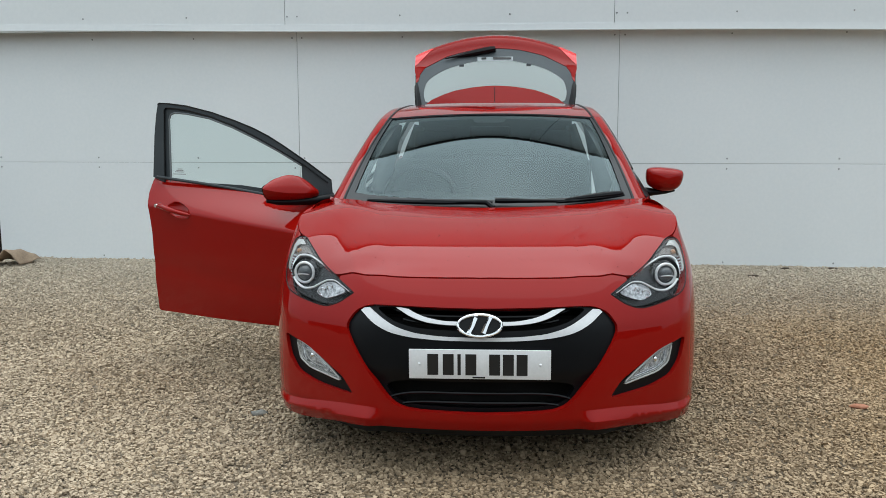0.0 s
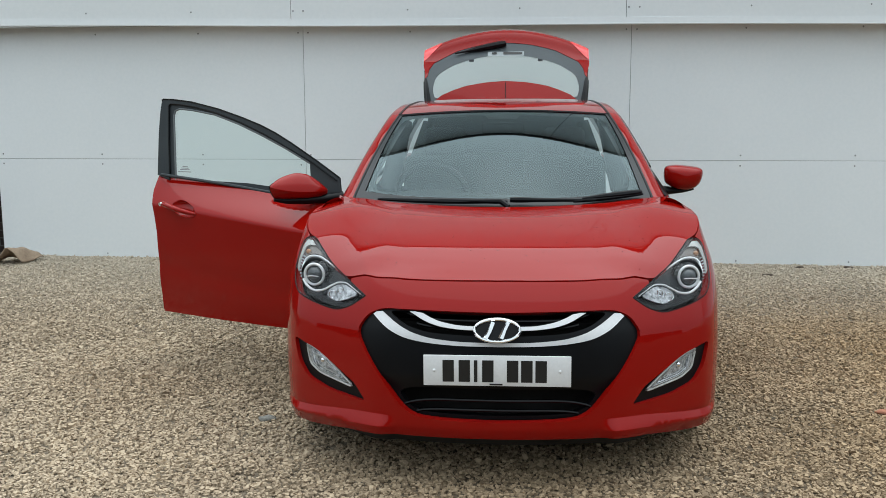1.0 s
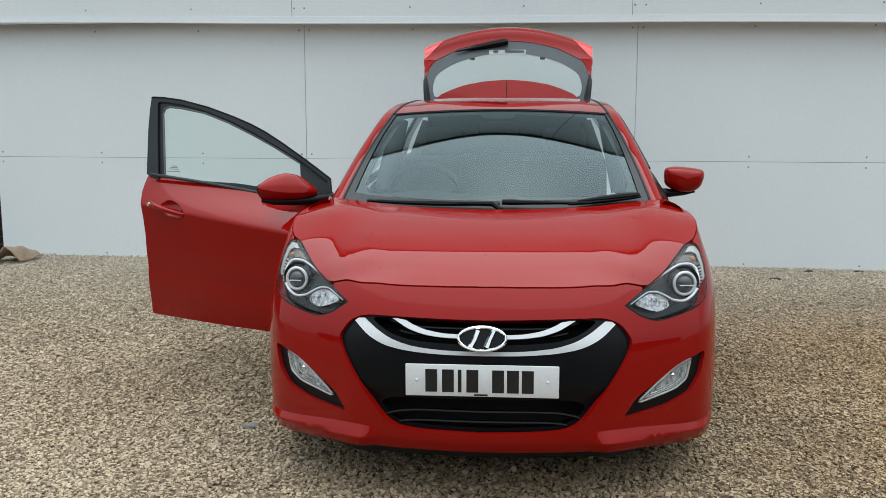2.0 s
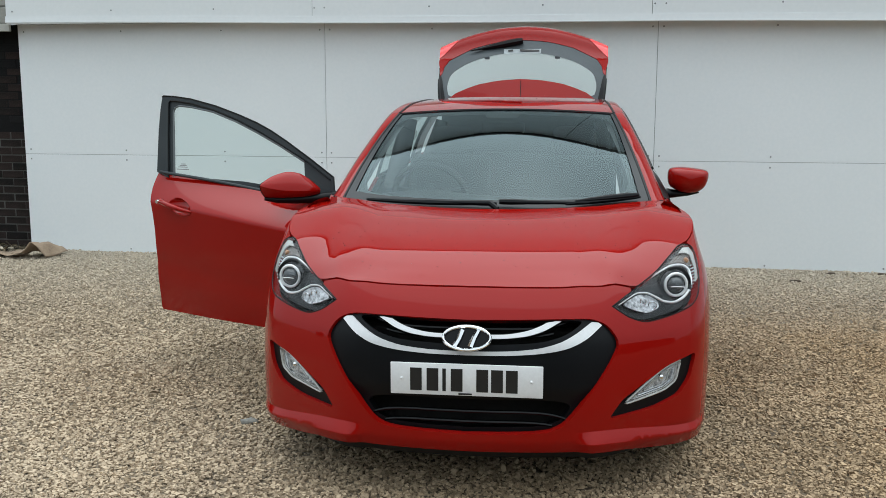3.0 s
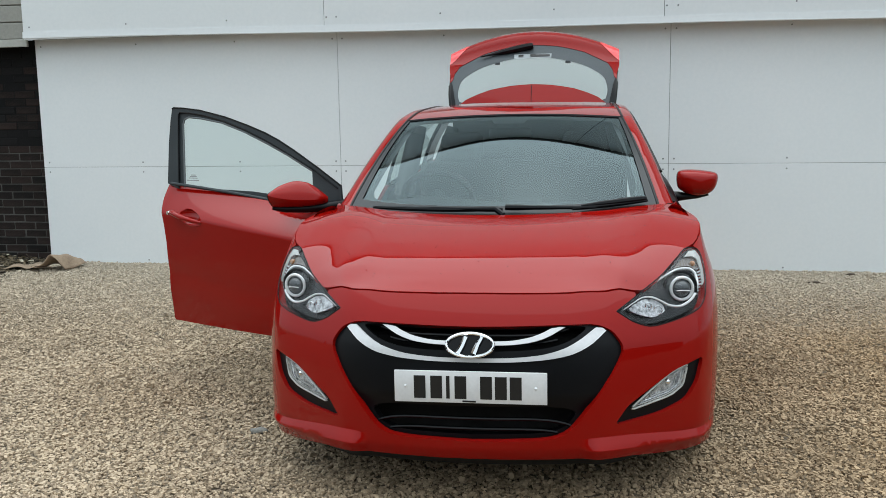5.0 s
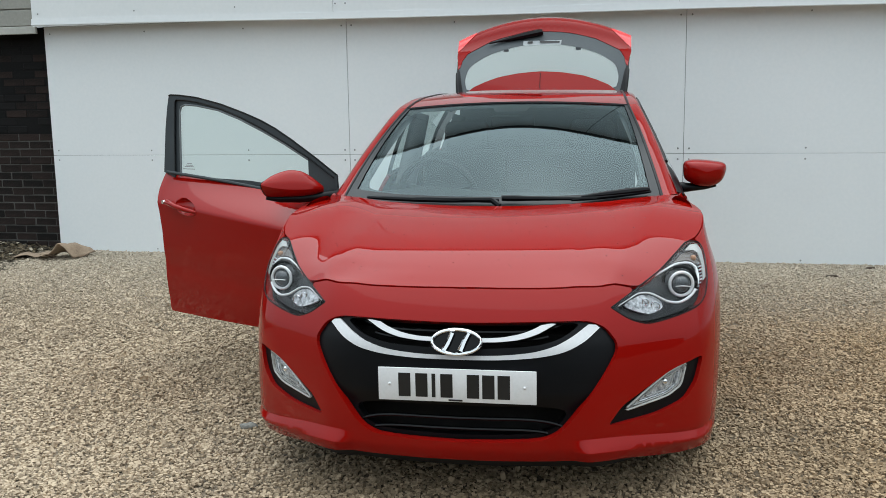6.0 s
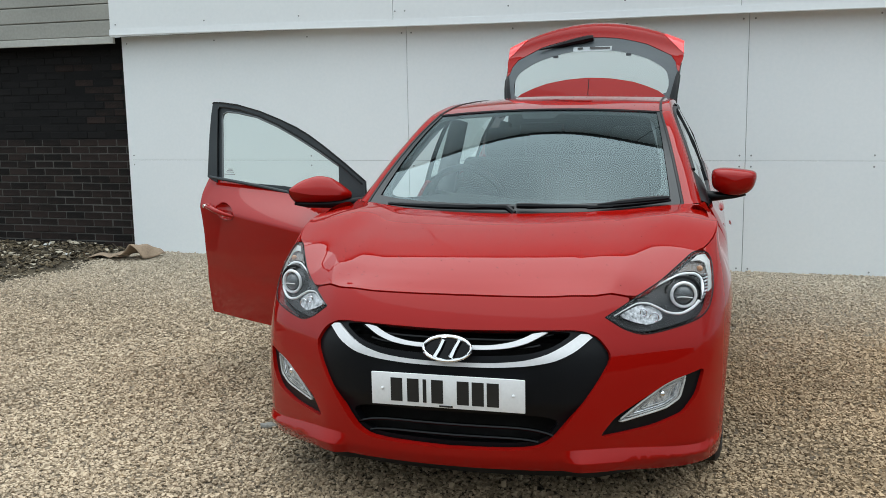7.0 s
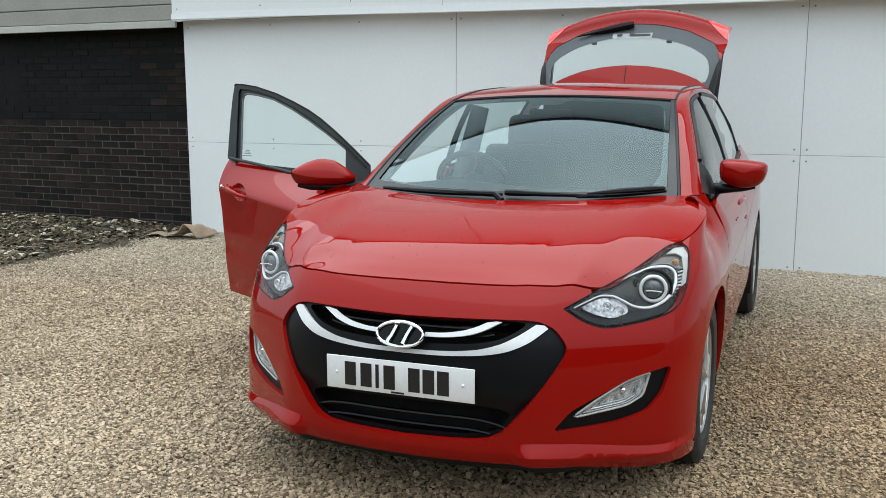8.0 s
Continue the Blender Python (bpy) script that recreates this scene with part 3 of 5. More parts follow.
def build_soil():
    """The dark verge at the foot of the brickwork."""
    bm = bmesh.new()
    nx, ny = 44, 16
    grid = []
    for i in range(nx + 1):
        row = []
        for j in range(ny + 1):
            y = 5.2 + (8.63 - 5.2) * j / ny
            x1 = soil_edge(y)
            x = -13.0 + (x1 + 13.0) * (i / nx) ** 0.5
            row.append(bm.verts.new((x, y, soil_height(x, y))))
        grid.append(row)
    for i in range(nx):
        for j in range(ny):
            bm.faces.new((grid[i][j], grid[i + 1][j], grid[i + 1][j + 1], grid[i][j + 1]))
    tagged(part("soil", bm, SOIL, None), "dark bare soil verge below the brick wall", "soil", kind="structure")

    def keep(x, y, rng):
        return x < -5.0 - 0.3 * rng.random(len(x))
    chips("rubble", 11000, (-8.6, -4.9, 6.2, 8.56), 0.013, RUBBLE, "broken rubble, twigs and dead leaves on dark soil", "rubble", 11, keep, (0.12, 0.6), soil_height)
    chips("leaf_litter", 1300, (-8.6, -4.95, 6.2, 8.56), 0.022, LITTER, "pale torn leaves and paper scraps on soil", "litter", 12, keep, (0.04, 0.12), soil_height)


def build_card():
    """A crumpled sheet of cardboard, tented along its folds."""
    profile = spline([0.0, 0.22, 0.42, 0.58, 0.72, 0.88, 1.0], [0.050, 0.060, 0.105, 0.150, 0.125, 0.060, 0.006])

    def sheet_of_card(u, v):
        x, y = -4.79 + 0.28 * u + 0.04 * v, 7.84 + 0.30 * v + 0.10 * u
        z = profile(u - 0.06 * v) * (1 - 0.45 * v * v) + 0.010 * noise.noise((7 * u, 5 * v, 3.0)) + 0.006 * math.sin(14 * u + 8 * v)
        return (x, y, ground_height(x, y) + 0.012 + max(z, 0.0))
    ob = loft("cardboard", sheet_of_card, 26, 12, CARD, None)
    tagged(ob, "crumpled brown cardboard sheet tented on the gravel", "cardboard")
    ob.modifiers.new("thickness", "SOLIDIFY").thickness = 0.005

    def flap(u, v):
        x, y = -5.10 + 0.36 * u, 7.88 + 0.24 * v + 0.05 * math.sin(4 * u)
        return (x, y, soil_height(x, y) + 0.012 + 0.020 * math.sin(5 * u + 2 * v) ** 2 + 0.018 * u)
    ob = loft("cardboard", flap, 14, 6, CARD, None)
    tagged(ob, "flat torn brown cardboard piece beside the soil", "cardboard")
    ob.modifiers.new("thickness", "SOLIDIFY").thickness = 0.005


def pebble(name, at, size, mat, label, category, seed, turn=0.0):
    """One loose piece resting on the yard: an uneven lump, flattened below."""
    bm = bmesh.new()
    bmesh.ops.create_icosphere(bm, subdivisions=2, radius=1.0)
    for v in bm.verts:
        k = 1 + 0.30 * noise.noise(v.co * 1.3 + Vector((seed, 0, 0))) + 0.12 * noise.noise(v.co * 3.1 + Vector((0, seed, 0)))
        v.co = Vector((v.co.x * size[0] * k, v.co.y * size[1] * k, max(v.co.z, -0.5) * size[2] * k))
    ob = part(name, bm, mat, None, sharp=30)
    ob.matrix_world = pose(at[0], at[1], ground_height(*at) + 0.35 * size[2] + 0.006, 0, 0, turn)
    return tagged(ob, label, category)


def build_litter():
    pebble("stone", (-1.17, 4.035), (0.042, 0.020, 0.016), GREY_STONE, "flat grey stone lying among pale gravel", "stone", 3.0, 20)
    pebble("brick_chip", (1.605, 4.355), (0.045, 0.020, 0.012), RED_CHIP, "small orange-red brick chip on gravel", "brick chip", 5.0, -8)
    for k, (x, y, a) in enumerate(((1.94, 7.89, 10), (2.72, 8.36, -20), (2.30, 8.30, 35), (-3.35, 8.30, 15), (-2.55, 8.36, -30), (3.15, 8.10, 60))):
        leaf = pebble("dead_leaf", (x, y), (0.050, 0.022, 0.010), DEAD_LEAF, "curled dark dead leaf on gravel by the wall", "leaf", 7.0 + k, a)
        tagged(leaf, group="dead leaves along the wall")
    for x, y, w in ((-5.36, 7.93, 0.055), (-5.89, 8.28, 0.07)):
        def scrap(u, v):
            px, py = x + w * (u - 0.5), y + 0.8 * w * (v - 0.5)
            return (px, py, soil_height(px, py) + 0.015 + 0.25 * w * v + 0.010 * math.sin(5 * u + 3 * v))
        ob = loft("paper_scrap", scrap, 6, 5, PAPER, None)
        tagged(ob, "crumpled white paper scrap on dark soil", "paper", "paper scraps on the verge")
        ob.modifiers.new("thickness", "SOLIDIFY").thickness = 0.002


build_litter()
build_soil()
build_card()
build_wall()
build_brick()
build_far_wall()


# ---- car: master surfaces, x across, y from the nose backwards, z up ----
PLAN = [(0, 0), (0.10, 0.003), (0.20, 0.012), (0.33, 0.034), (0.45, 0.078), (0.55, 0.146), (0.65, 0.222), (0.75, 0.302), (0.80, 0.352), (0.84, 0.418),
        (0.87, 0.50), (0.89, 0.60), (0.90, 0.72), (0.905, 0.88), (0.90, 1.30), (0.895, 2.20), (0.89, 3.20), (0.87, 3.90), (0.80, 4.18), (0.55, 4.28), (0.0, 4.32)]
PLAN_K = np.concatenate(([0], np.cumsum([math.dist(a, b) for a, b in zip(PLAN, PLAN[1:])])))
plan_x = spline(PLAN_K, [p[0] for p in PLAN])
plan_y = spline(PLAN_K, [p[1] for p in PLAN])
nose = spline([0.14, 0.18, 0.22, 0.26, 0.31, 0.47, 0.58, 0.65, 0.70, 0.75, 0.77, 0.82, 0.855, 0.90, 1.0],
              [0.12, 0.085, 0.055, 0.044, 0.044, 0.055, 0.075, 0.105, 0.135, 0.175, 0.195, 0.265, 0.32, 0.40, 0.60])
tuck_wing = spline([0.14, 0.20, 0.30, 0.45, 0.62, 0.70, 0.76, 0.81, 0.85, 0.89, 0.95, 1.05], [0.05, 0.03, 0.012, 0.0, 0.0, 0.006, 0.022, 0.05, 0.085, 0.115, 0.142, 0.17])
tuck_door = spline([0.14, 0.20, 0.28, 0.40, 0.55, 0.70, 0.80, 0.86, 0.95, 1.05], [0.09, 0.06, 0.03, 0.022, 0.016, 0.006, 0.012, 0.035, 0.085, 0.15])


def shelf_z(x):
    return 0.262 - 0.050 * ease(0.42, 0.86, x)


def sheet(s, z):
    """The skin of bumper, wings and doors: s runs round the car from the middle of the nose."""
    sign = -1 if s < 0 else 1
    s = abs(s)
    x, y = plan_x(s), plan_y(s)
    wf, ws, wd = 1 - ease(0.5, 1.3, y), ease(0.35, 0.85, y), ease(1.1, 1.5, y)
    shelf = shelf_z(x)
    lipz = min(1.0, max(0.0, (shelf + 0.022 - z) / (0.040 - 0.018 * ease(0.5, 0.85, x)))) * ease(0.36, 0.44, x) * ease(0.92, 0.84, x) * wf
    y -= 0.032 * lipz
    # waist crease on the doors
    return (sign * (x - ws * ((1 - wd) * tuck_wing(z) + wd * tuck_door(z))), y + wf * nose(z), z)


def fx(x, z):
    """Sheet place of the front at a distance x from the middle line."""
    lo, hi = 0.0, 1.45
    for _ in range(40):
        mid = (lo + hi) / 2
        lo, hi = (mid, hi) if sheet(mid, z)[0] < abs(x) else (lo, mid)
    return (math.copysign(lo, x), z)


def fy(y, z, side=1):
    """Sheet place of the flank at a distance y behind the nose."""
    lo, hi = 0.5, PLAN_K[-2]
    for _ in range(40):
        mid = (lo + hi) / 2
        lo, hi = (mid, hi) if sheet(mid, z)[1] < y else (lo, mid)
    return (side * lo, z)


hood_line = spline([0.10, 0.194, 0.26, 0.32, 0.45, 0.60, 0.72, 0.85, 0.95, 1.10, 1.30], [0.720, 0.767, 0.795, 0.814, 0.851, 0.888, 0.913, 0.937, 0.954, 0.976, 0.998])
hood_crown = spline([0.15, 0.32, 0.60, 0.95, 1.25], [0.145, 0.145, 0.105, 0.055, 0.050])
hood_lift = spline([0.15, 0.30, 0.446, 0.564, 0.66, 0.82, 1.2], [0.0, 0.006, 0.015, 0.0235, 0.028, 0.028, 0.008])
crease_x = spline([0.2, 0.35, 0.7, 1.2], [0.47, 0.51, 0.60, 0.69])


hood_swell = spline([0.15, 0.20, 0.26, 0.32, 0.42, 0.50, 0.60, 0.72, 0.85, 0.95, 1.3], [0.0, 0.0, 0.004, 0.011, 0.018, 0.019, 0.0167, 0.013, 0.006, 0.0, 0.0])


# how steeply the outer facet drops from the crease to the lamp
facet_fall = spline([0.15, 0.30, 0.33, 0.37, 0.45, 0.55, 0.66, 1.2], [0.38, 0.38, 0.35, 0.26, 0.115, 0.045, 0.0, 0.0])


def ridge(x, y):
    """The sharp crease along each side of the bonnet."""
    d = x - crease_x(y)
    off = math.sqrt(d * d + 0.0002) - 0.014
    return 0.009 * max(0.0, 1 - off / (0.16 if d < 0 else 0.18)) * ease(0.20, 0.42, y) * ease(1.15, 0.95, y)


def hood_z(x, y):
    x = abs(x)
    d = x - crease_x(y)
    soft = 0.5 * (d + math.sqrt(d * d + 0.0002)) if d > -0.3 else 0.0
    return hood_line(y) - hood_crown(y) * x * x + hood_lift(y) * ease(0.45, 0.76, x) - (0.05 + facet_fall(y)) * soft + ridge(x, y) - 0.009 * ease(0.36, 0.50, x) * ease(0.42, 0.24, y) + hood_swell(y - 0.45 * x * x) * ease(0.62, 0.44, x)


def seam(s):
    """Height at which the skin meets the bonnet."""
    lo, hi = 0.70, 1.05
    for _ in range(40):
        z = (lo + hi) / 2
        x, y, _z = sheet(s, z)
        lo, hi = (z, hi) if hood_z(x, y) > z else (lo, z)
    return lo


S_LAMP_IN, S_LAMP_TOP = fx(0.50, 0.70)[0], fx(0.785, 0.86)[0]
S_WING_END = fy(1.36, 0.9)[0]


def screen(u, v):
    """Windscreen: u across from -1 to 1, v from the scuttle to the roof."""
    q = 1.2 * u * u - 0.2 * u ** 4
    a = np.array((0.70 * u, 1.02 + 0.22 * q, 0.953 + 0.006 * u * u))
    b = np.array((0.565 * u, 1.84 + 0.15 * q, 1.366 - 0.024 * u * u))
    return a + (b - a) * v + 4 * v * (1 - v) * 0.030 * np.array((0, -0.44, 0.90))


inner_rail = path3([(0.703, 1.24, 0.962), (0.638, 1.62, 1.175), (0.567, 1.99, 1.345), (0.547, 2.4, 1.402), (0.538, 3.0, 1.422), (0.53, 3.66, 1.395)])
outer_rail = path3([(0.780, 1.37, 0.950), (0.700, 1.73, 1.165), (0.618, 2.12, 1.350), (0.606, 2.6, 1.385), (0.60, 3.1, 1.375), (0.585, 3.72, 1.32)])
ROOF_MID = spline([1.84, 2.0, 2.4, 2.8, 3.2, 3.66], [1.366, 1.388, 1.430, 1.447, 1.449, 1.432])
RAIL_T = [i / 60 for i in range(61)]
rail_x = spline([inner_rail(t)[1] for t in RAIL_T], [inner_rail(t)[0] for t in RAIL_T])
rail_z = spline([inner_rail(t)[1] for t in RAIL_T], [inner_rail(t)[2] for t in RAIL_T])


def roof(u, v):
    y = (1.84 + 0.15 * u * u) * (1 - v) + (3.66 - 0.03 * u * u) * v
    e = rail_z(y)
    return (u * rail_x(y), y, e + (ROOF_MID(y) - e) * (1 - u * u))


def rail(side):
    def f(u, v):
        a, b = inner_rail(v), outer_rail(v)
        p = a + (b - a) * u + math.sin(math.pi * u) * 0.022 * np.array((0.75, -0.45, 0.5))
        return (side * p[0], p[1], p[2])
    return f


belt = spline([1.30, 2.4, 3.3, 3.9], [0.930, 0.962, 1.005, 1.06])


def side_window(side):
    def f(u, v):
        """u along from the front corner, v from waist to roof."""
        y = u
        s, z = fy(y, belt(y) + 0.006)
        a = np.array(sheet(s, z))
        a[0] -= 0.012
        t = min(max((y - 1.38) / (3.72 - 1.38), 0), 1)
        b = outer_rail_at(y)
        p = a + (b - a) * v
        p[0] += 0.018 * math.sin(math.pi * v)
        return (side * p[0], p[1], p[2])
    return f


ORX = spline([outer_rail(t)[1] for t in RAIL_T], [outer_rail(t)[0] for t in RAIL_T])
ORZ = spline([outer_rail(t)[1] for t in RAIL_T], [outer_rail(t)[2] for t in RAIL_T])


def outer_rail_at(y):
    return np.array((ORX(y), y, ORZ(y)))


def arch(yc, zc, r, a0, a1, n=18, side=1):
    """Wheel arch, from angle a0 to a1 in degrees, 0 pointing backwards."""
    return [fy(yc + r * math.cos(radians(a0 + (a1 - a0) * i / n)), zc + r * math.sin(radians(a0 + (a1 - a0) * i / n)), side) for i in range(n + 1)]


def sided(loop, side):
    """Outline for the other flank, kept turning the same way."""
    return loop if side > 0 else [(-a, b) for a, b in loop][::-1]


def mirrored(half):
    """Closes an outline given from the middle line outwards and back, for both halves."""
    return half + [(-a, b) for a, b in half[::-1] if abs(a) > 1e-9]


car = new("car")
tagged(car, "red five-door hatchback with driver's door and tailgate open", "car")
AXLE_F, AXLE_R, HUB_Z, WHEEL_R = 0.925, 3.57, 0.315, 0.318
LAMP = [(0.493, 0.697), (0.520, 0.678), (0.562, 0.652), (0.624, 0.634), (0.720, 0.646), (0.795, 0.667), (0.820, 0.700), (0.828, 0.750), (0.824, 0.81), (0.803, 0.852)]
LAMP_TOP = [(0.765, 0.859), (0.715, 0.828), (0.660, 0.788), (0.600, 0.756), (0.564, 0.736)]
GRILLE = [(0.0, 0.279), (0.275, 0.285), (0.336, 0.312), (0.40, 0.386), (0.485, 0.504), (0.522, 0.577), (0.478, 0.640), (0.420, 0.666), (0.31, 0.668), (0.0, 0.664)]
FOG = [(0.482, 0.317), (0.653, 0.329), (0.745, 0.357), (0.787, 0.412), (0.809, 0.500), (0.700, 0.473), (0.601, 0.419), (0.531, 0.379)]
FOG_LAMP = [(0.533, 0.358), (0.684, 0.382), (0.730, 0.410), (0.748, 0.484), (0.687, 0.464), (0.601, 0.409)]


LAMP_STEPS = 4
LAMP_ALL = LAMP + LAMP_TOP + LAMP[:1]
lamp_x, lamp_z = (spline(range(len(LAMP_ALL)), [p[k] for p in LAMP_ALL]) for k in (0, 1))


def lamp_loop(grow=0.0):
    """The lamp's outline, LAMP_STEPS points to each of its corners."""
    n = (len(LAMP_ALL) - 1) * LAMP_STEPS
    loop = [fx(lamp_x(k / LAMP_STEPS), lamp_z(k / LAMP_STEPS)) for k in range(n)]
    c = np.mean(np.array(loop), axis=0)
    return [tuple(np.array(p) + (np.array(p) - c) / np.linalg.norm(np.array(p) - c) * grow) for p in loop]


def build_front():
    top = [(s, seam(s) - 0.003) for s in np.linspace(0, fx(0.558, 0.738)[0], 26)]
    lamp = lamp_loop(0.003)
    low_edge = lamp[14 * LAMP_STEPS:] + lamp[:6 * LAMP_STEPS + 1]
    half_out = top + [p for p in low_edge if p[0] < 2]
    half_out += [fy(0.60, 0.655), fy(0.655, 0.60)]
    half_out += arch(AXLE_F, HUB_Z, 0.352, 128, 208, 8)
    half_out += [fx(0.83, 0.160), fx(0.74, 0.163), fx(0.65, 0.178), fx(0.55, 0.200), fx(0.45, 0.210), fx(0.20, 0.213), (0.0, 0.213)]
    outline = mirrored(half_out)
    grille = mirrored(rounded_half(GRILLE))
    fog_r = rounded([fx(x, z) for x, z in FOG], 2, 0.14)
    fog_l = [(-a, b) for a, b in fog_r]
    panel("front_bumper", sheet, outline[::-1], 0.016, PAINT, car, "glossy red moulded front bumper", holes=(grille, fog_r, fog_l), depth=0.03,
          lines=[[(sg * fx(x, shelf_z(x) + q)[0], shelf_z(x) + q) for x in np.linspace(0.37, 0.81, 30)] for q in (0.024, 0.020, 0.002, -0.016, -0.020) for sg in (1, -1)])
    low = spline([0.0, 0.45, 0.55, 0.65, 0.74, 0.83], [0.213, 0.210, 0.200, 0.178, 0.163, 0.160])

    def valance(u, v):
        x = 0.82 * u
        z = low(abs(x))
        p = sheet(fx(x, z)[0], z)
        return (p[0], p[1] + 0.045 + 0.05 * v, z + 0.006 - 0.060 * v * (1 - 0.75 * ease(0.45, 0.8, abs(x))))
    loft("lower_valance", valance, 48, 4, DARK, car, "matt black lower valance", u0=-1, u1=1)
    # black insert behind the opening
    big = mirrored([fx(x * 1.03 if x else 0, 0.47 + (z - 0.47) * 1.05) if x else (0.0, 0.47 + (z - 0.47) * 1.05) for x, z in GRILLE])
    slot_lo = [(0.0, 0.292), (0.265, 0.298), (0.325, 0.322), (0.36, 0.37), (0.30, 0.392), (0.0, 0.394)]
    slot_up = [(0.0, 0.580), (0.24, 0.588), (0.33, 0.610), (0.40, 0.655), (0.32, 0.661), (0.0, 0.657)]
    holes = [mirrored(rounded_half(q)) for q in (slot_lo, slot_up)]
    g = panel("grille", lambda s, z: (sheet(s, z)[0], sheet(s, z)[1] + 0.016 + 0.02 * ease(0.44, 0.36, z), z), big[::-1], 0.022, BLACK, car, "black plastic grille panel with slots", holes=holes, depth=0.03)
    # horizontal bars in the slots
    for zc, xe, bow in ((0.348, 0.345, 0.030), (0.312, 0.29, 0.012), (0.628, 0.33, -0.02), (0.602, 0.29, -0.012)):
        pts = []
        for i in range(25):
            x = -xe + 2 * xe * i / 24
            z = zc - bow * (abs(x) / xe) ** 6
            q = sheet(fx(x, z)[0], z)
            pts.append((q[0], q[1] + 0.042, z))
        part("grille_bar", tube_bm(pts, 0.009, 8, flat=0.7), GLOSS_BLACK, g)
    part("radiator", box_bm(-0.42, 0.42, 0.24, 0.30, 0.24, 0.60), DARK, g, smooth=False)
    # bright bars
    def band(upper, lower, tip):
        hi, lo = path3(upper), path3(lower)
        n = 26
        return [fx(*lo(k / n)) for k in range(n + 1)] + [fx(*tip)] + [fx(*hi(1 - k / n)) for k in range(n + 1)]
    lo_half = band([(0.0001, 0.563), (0.12, 0.565), (0.23, 0.573), (0.31, 0.592), (0.365, 0.618), (0.422, 0.655)], [(0.0001, 0.550), (0.12, 0.551), (0.23, 0.556), (0.33, 0.570), (0.40, 0.598), (0.458, 0.642)], (0.445, 0.652))
    lo_half = [(0.0, 0.550)] + lo_half[1:-1] + [(0.0, 0.563)]
    panel("chrome_bar", sheet, mirrored(lo_half), 0.012, SATIN, g, "bright satin chrome bar", depth=0.010, lift=-0.004)
    for sd in (1, -1):
        up = band([(0.074, 0.620), (0.12, 0.621), (0.19, 0.630), (0.24, 0.645), (0.27, 0.659)], [(0.074, 0.607), (0.12, 0.608), (0.19, 0.614), (0.25, 0.629), (0.318, 0.662)], (0.30, 0.663))
        panel("chrome_bar", sheet, sided(up, sd), 0.012, SATIN, g, depth=0.010, lift=-0.006)
    # oval emblem
    em = part("emblem", tube_bm([(0.080 * math.cos(a), 0.062 + 0.03 * math.sin(a) * 0.5, 0.612 + 0.037 * math.sin(a)) for a in np.linspace(0, 2 * math.pi, 41)], 0.0055, 8), CHROME, g, "chrome oval emblem")
    bm = bmesh.new()
    vs = [bm.verts.new((0.079 * math.cos(a), 0.068 + 0.015 * math.sin(a), 0.612 + 0.036 * math.sin(a))) for a in np.linspace(0, 2 * math.pi, 33)[:-1]]
    bm.faces.new(vs)
    part("field", bm, GLOSS_BLACK, em, smooth=False)
    bm = bmesh.new()
    for pts in ([(-0.040, -0.027), (-0.026, -0.002), (-0.014, 0.027)], [(0.014, -0.027), (0.026, 0.002), (0.040, 0.027)]):
        tube_bm([(x, 0.060 + 0.4 * z, 0.612 + z) for x, z in pts], [0.011, 0.010, 0.009], 6, bm, 0.9)
    part("strokes", bm, CHROME, em)
    # number plate with plain bars
    pl = part("number_plate", box_bm(-0.26, 0.26, 0.046, 0.052, 0.414, 0.525, 0.0025, 2), PLATE, car, "white front number plate with black bars")
    pl.matrix_basis = pose(0, 0, 0)
    tall, yb = 0.079, 0.0455
    for x in (-0.172, -0.115, -0.075, -0.032, 0.055, 0.105, 0.155):
        w = 0.012 if x == -0.075 else 0.040
        part("character_bar", box_bm(x - w / 2, x + w / 2, yb - 0.0008, yb, 0.429, 0.429 + tall), INK, pl, smooth=False)
    part("maker_bar", box_bm(-0.026, 0.020, yb - 0.0006, yb, 0.4175, 0.4235), INK, pl, smooth=False)
    for x in (-0.222, 0.222):
        bm = bmesh.new()
        bmesh.ops.create_uvsphere(bm, u_segments=10, v_segments=6, radius=0.0055, matrix=Matrix.Translation((x, yb + 0.001, 0.470)))
        part("screw_cap", bm, PLATE, pl)
    # fog pockets
    for sd in (1, -1):
        def pocket(s, z):
            x, y, z = sheet(s, z)
            return (x, y + 0.022, z)
        grown = [fx(x + 0.012 * (1 if x > 0.65 else -1), 0.41 + (z - 0.41) * 1.1) for x, z in FOG]
        fp = panel("fog_surround", pocket, sided(grown, sd), 0.02, BLACK, car, "black fog lamp surround", depth=0.01)
        bowl = [fx(x, z) for x, z in FOG_LAMP]
        lampo = panel("fog_lamp", pocket, sided(rounded(bowl, 2, 0.12), sd), 0.012, CRYSTAL, fp, "clear fog lamp with bright reflector", depth=0.01, lift=0.004)
        panel("lens", sheet, sided(rounded(bowl, 2, 0.12), sd), 0.015, LENS, lampo, depth=0.014, lift=-0.008).visible_shadow = False
        p = np.array(sheet(fx(0.672, 0.430)[0], 0.430))
        bm = bmesh.new()
        bmesh.ops.create_uvsphere(bm, u_segments=16, v_segments=10, radius=0.011, matrix=Matrix.Translation((sd * p[0], p[1] + 0.016, p[2])))
        part("bulb", bm, CHROME, lampo)
        loop = rounded(bowl, 2, 0.12)
        mid = np.mean(np.array(loop), axis=0)
        for k, shrink in enumerate((0.84, 0.66, 0.46)):
            inner = [tuple(mid + shrink * (np.array(q) - mid)) for q in loop]
            part("rib", tube_bm([pocketed(q, sd, 0.014) for q in inner + inner[:1]], 0.0026, 5), FROST if k != 1 else CRYSTAL, lampo)
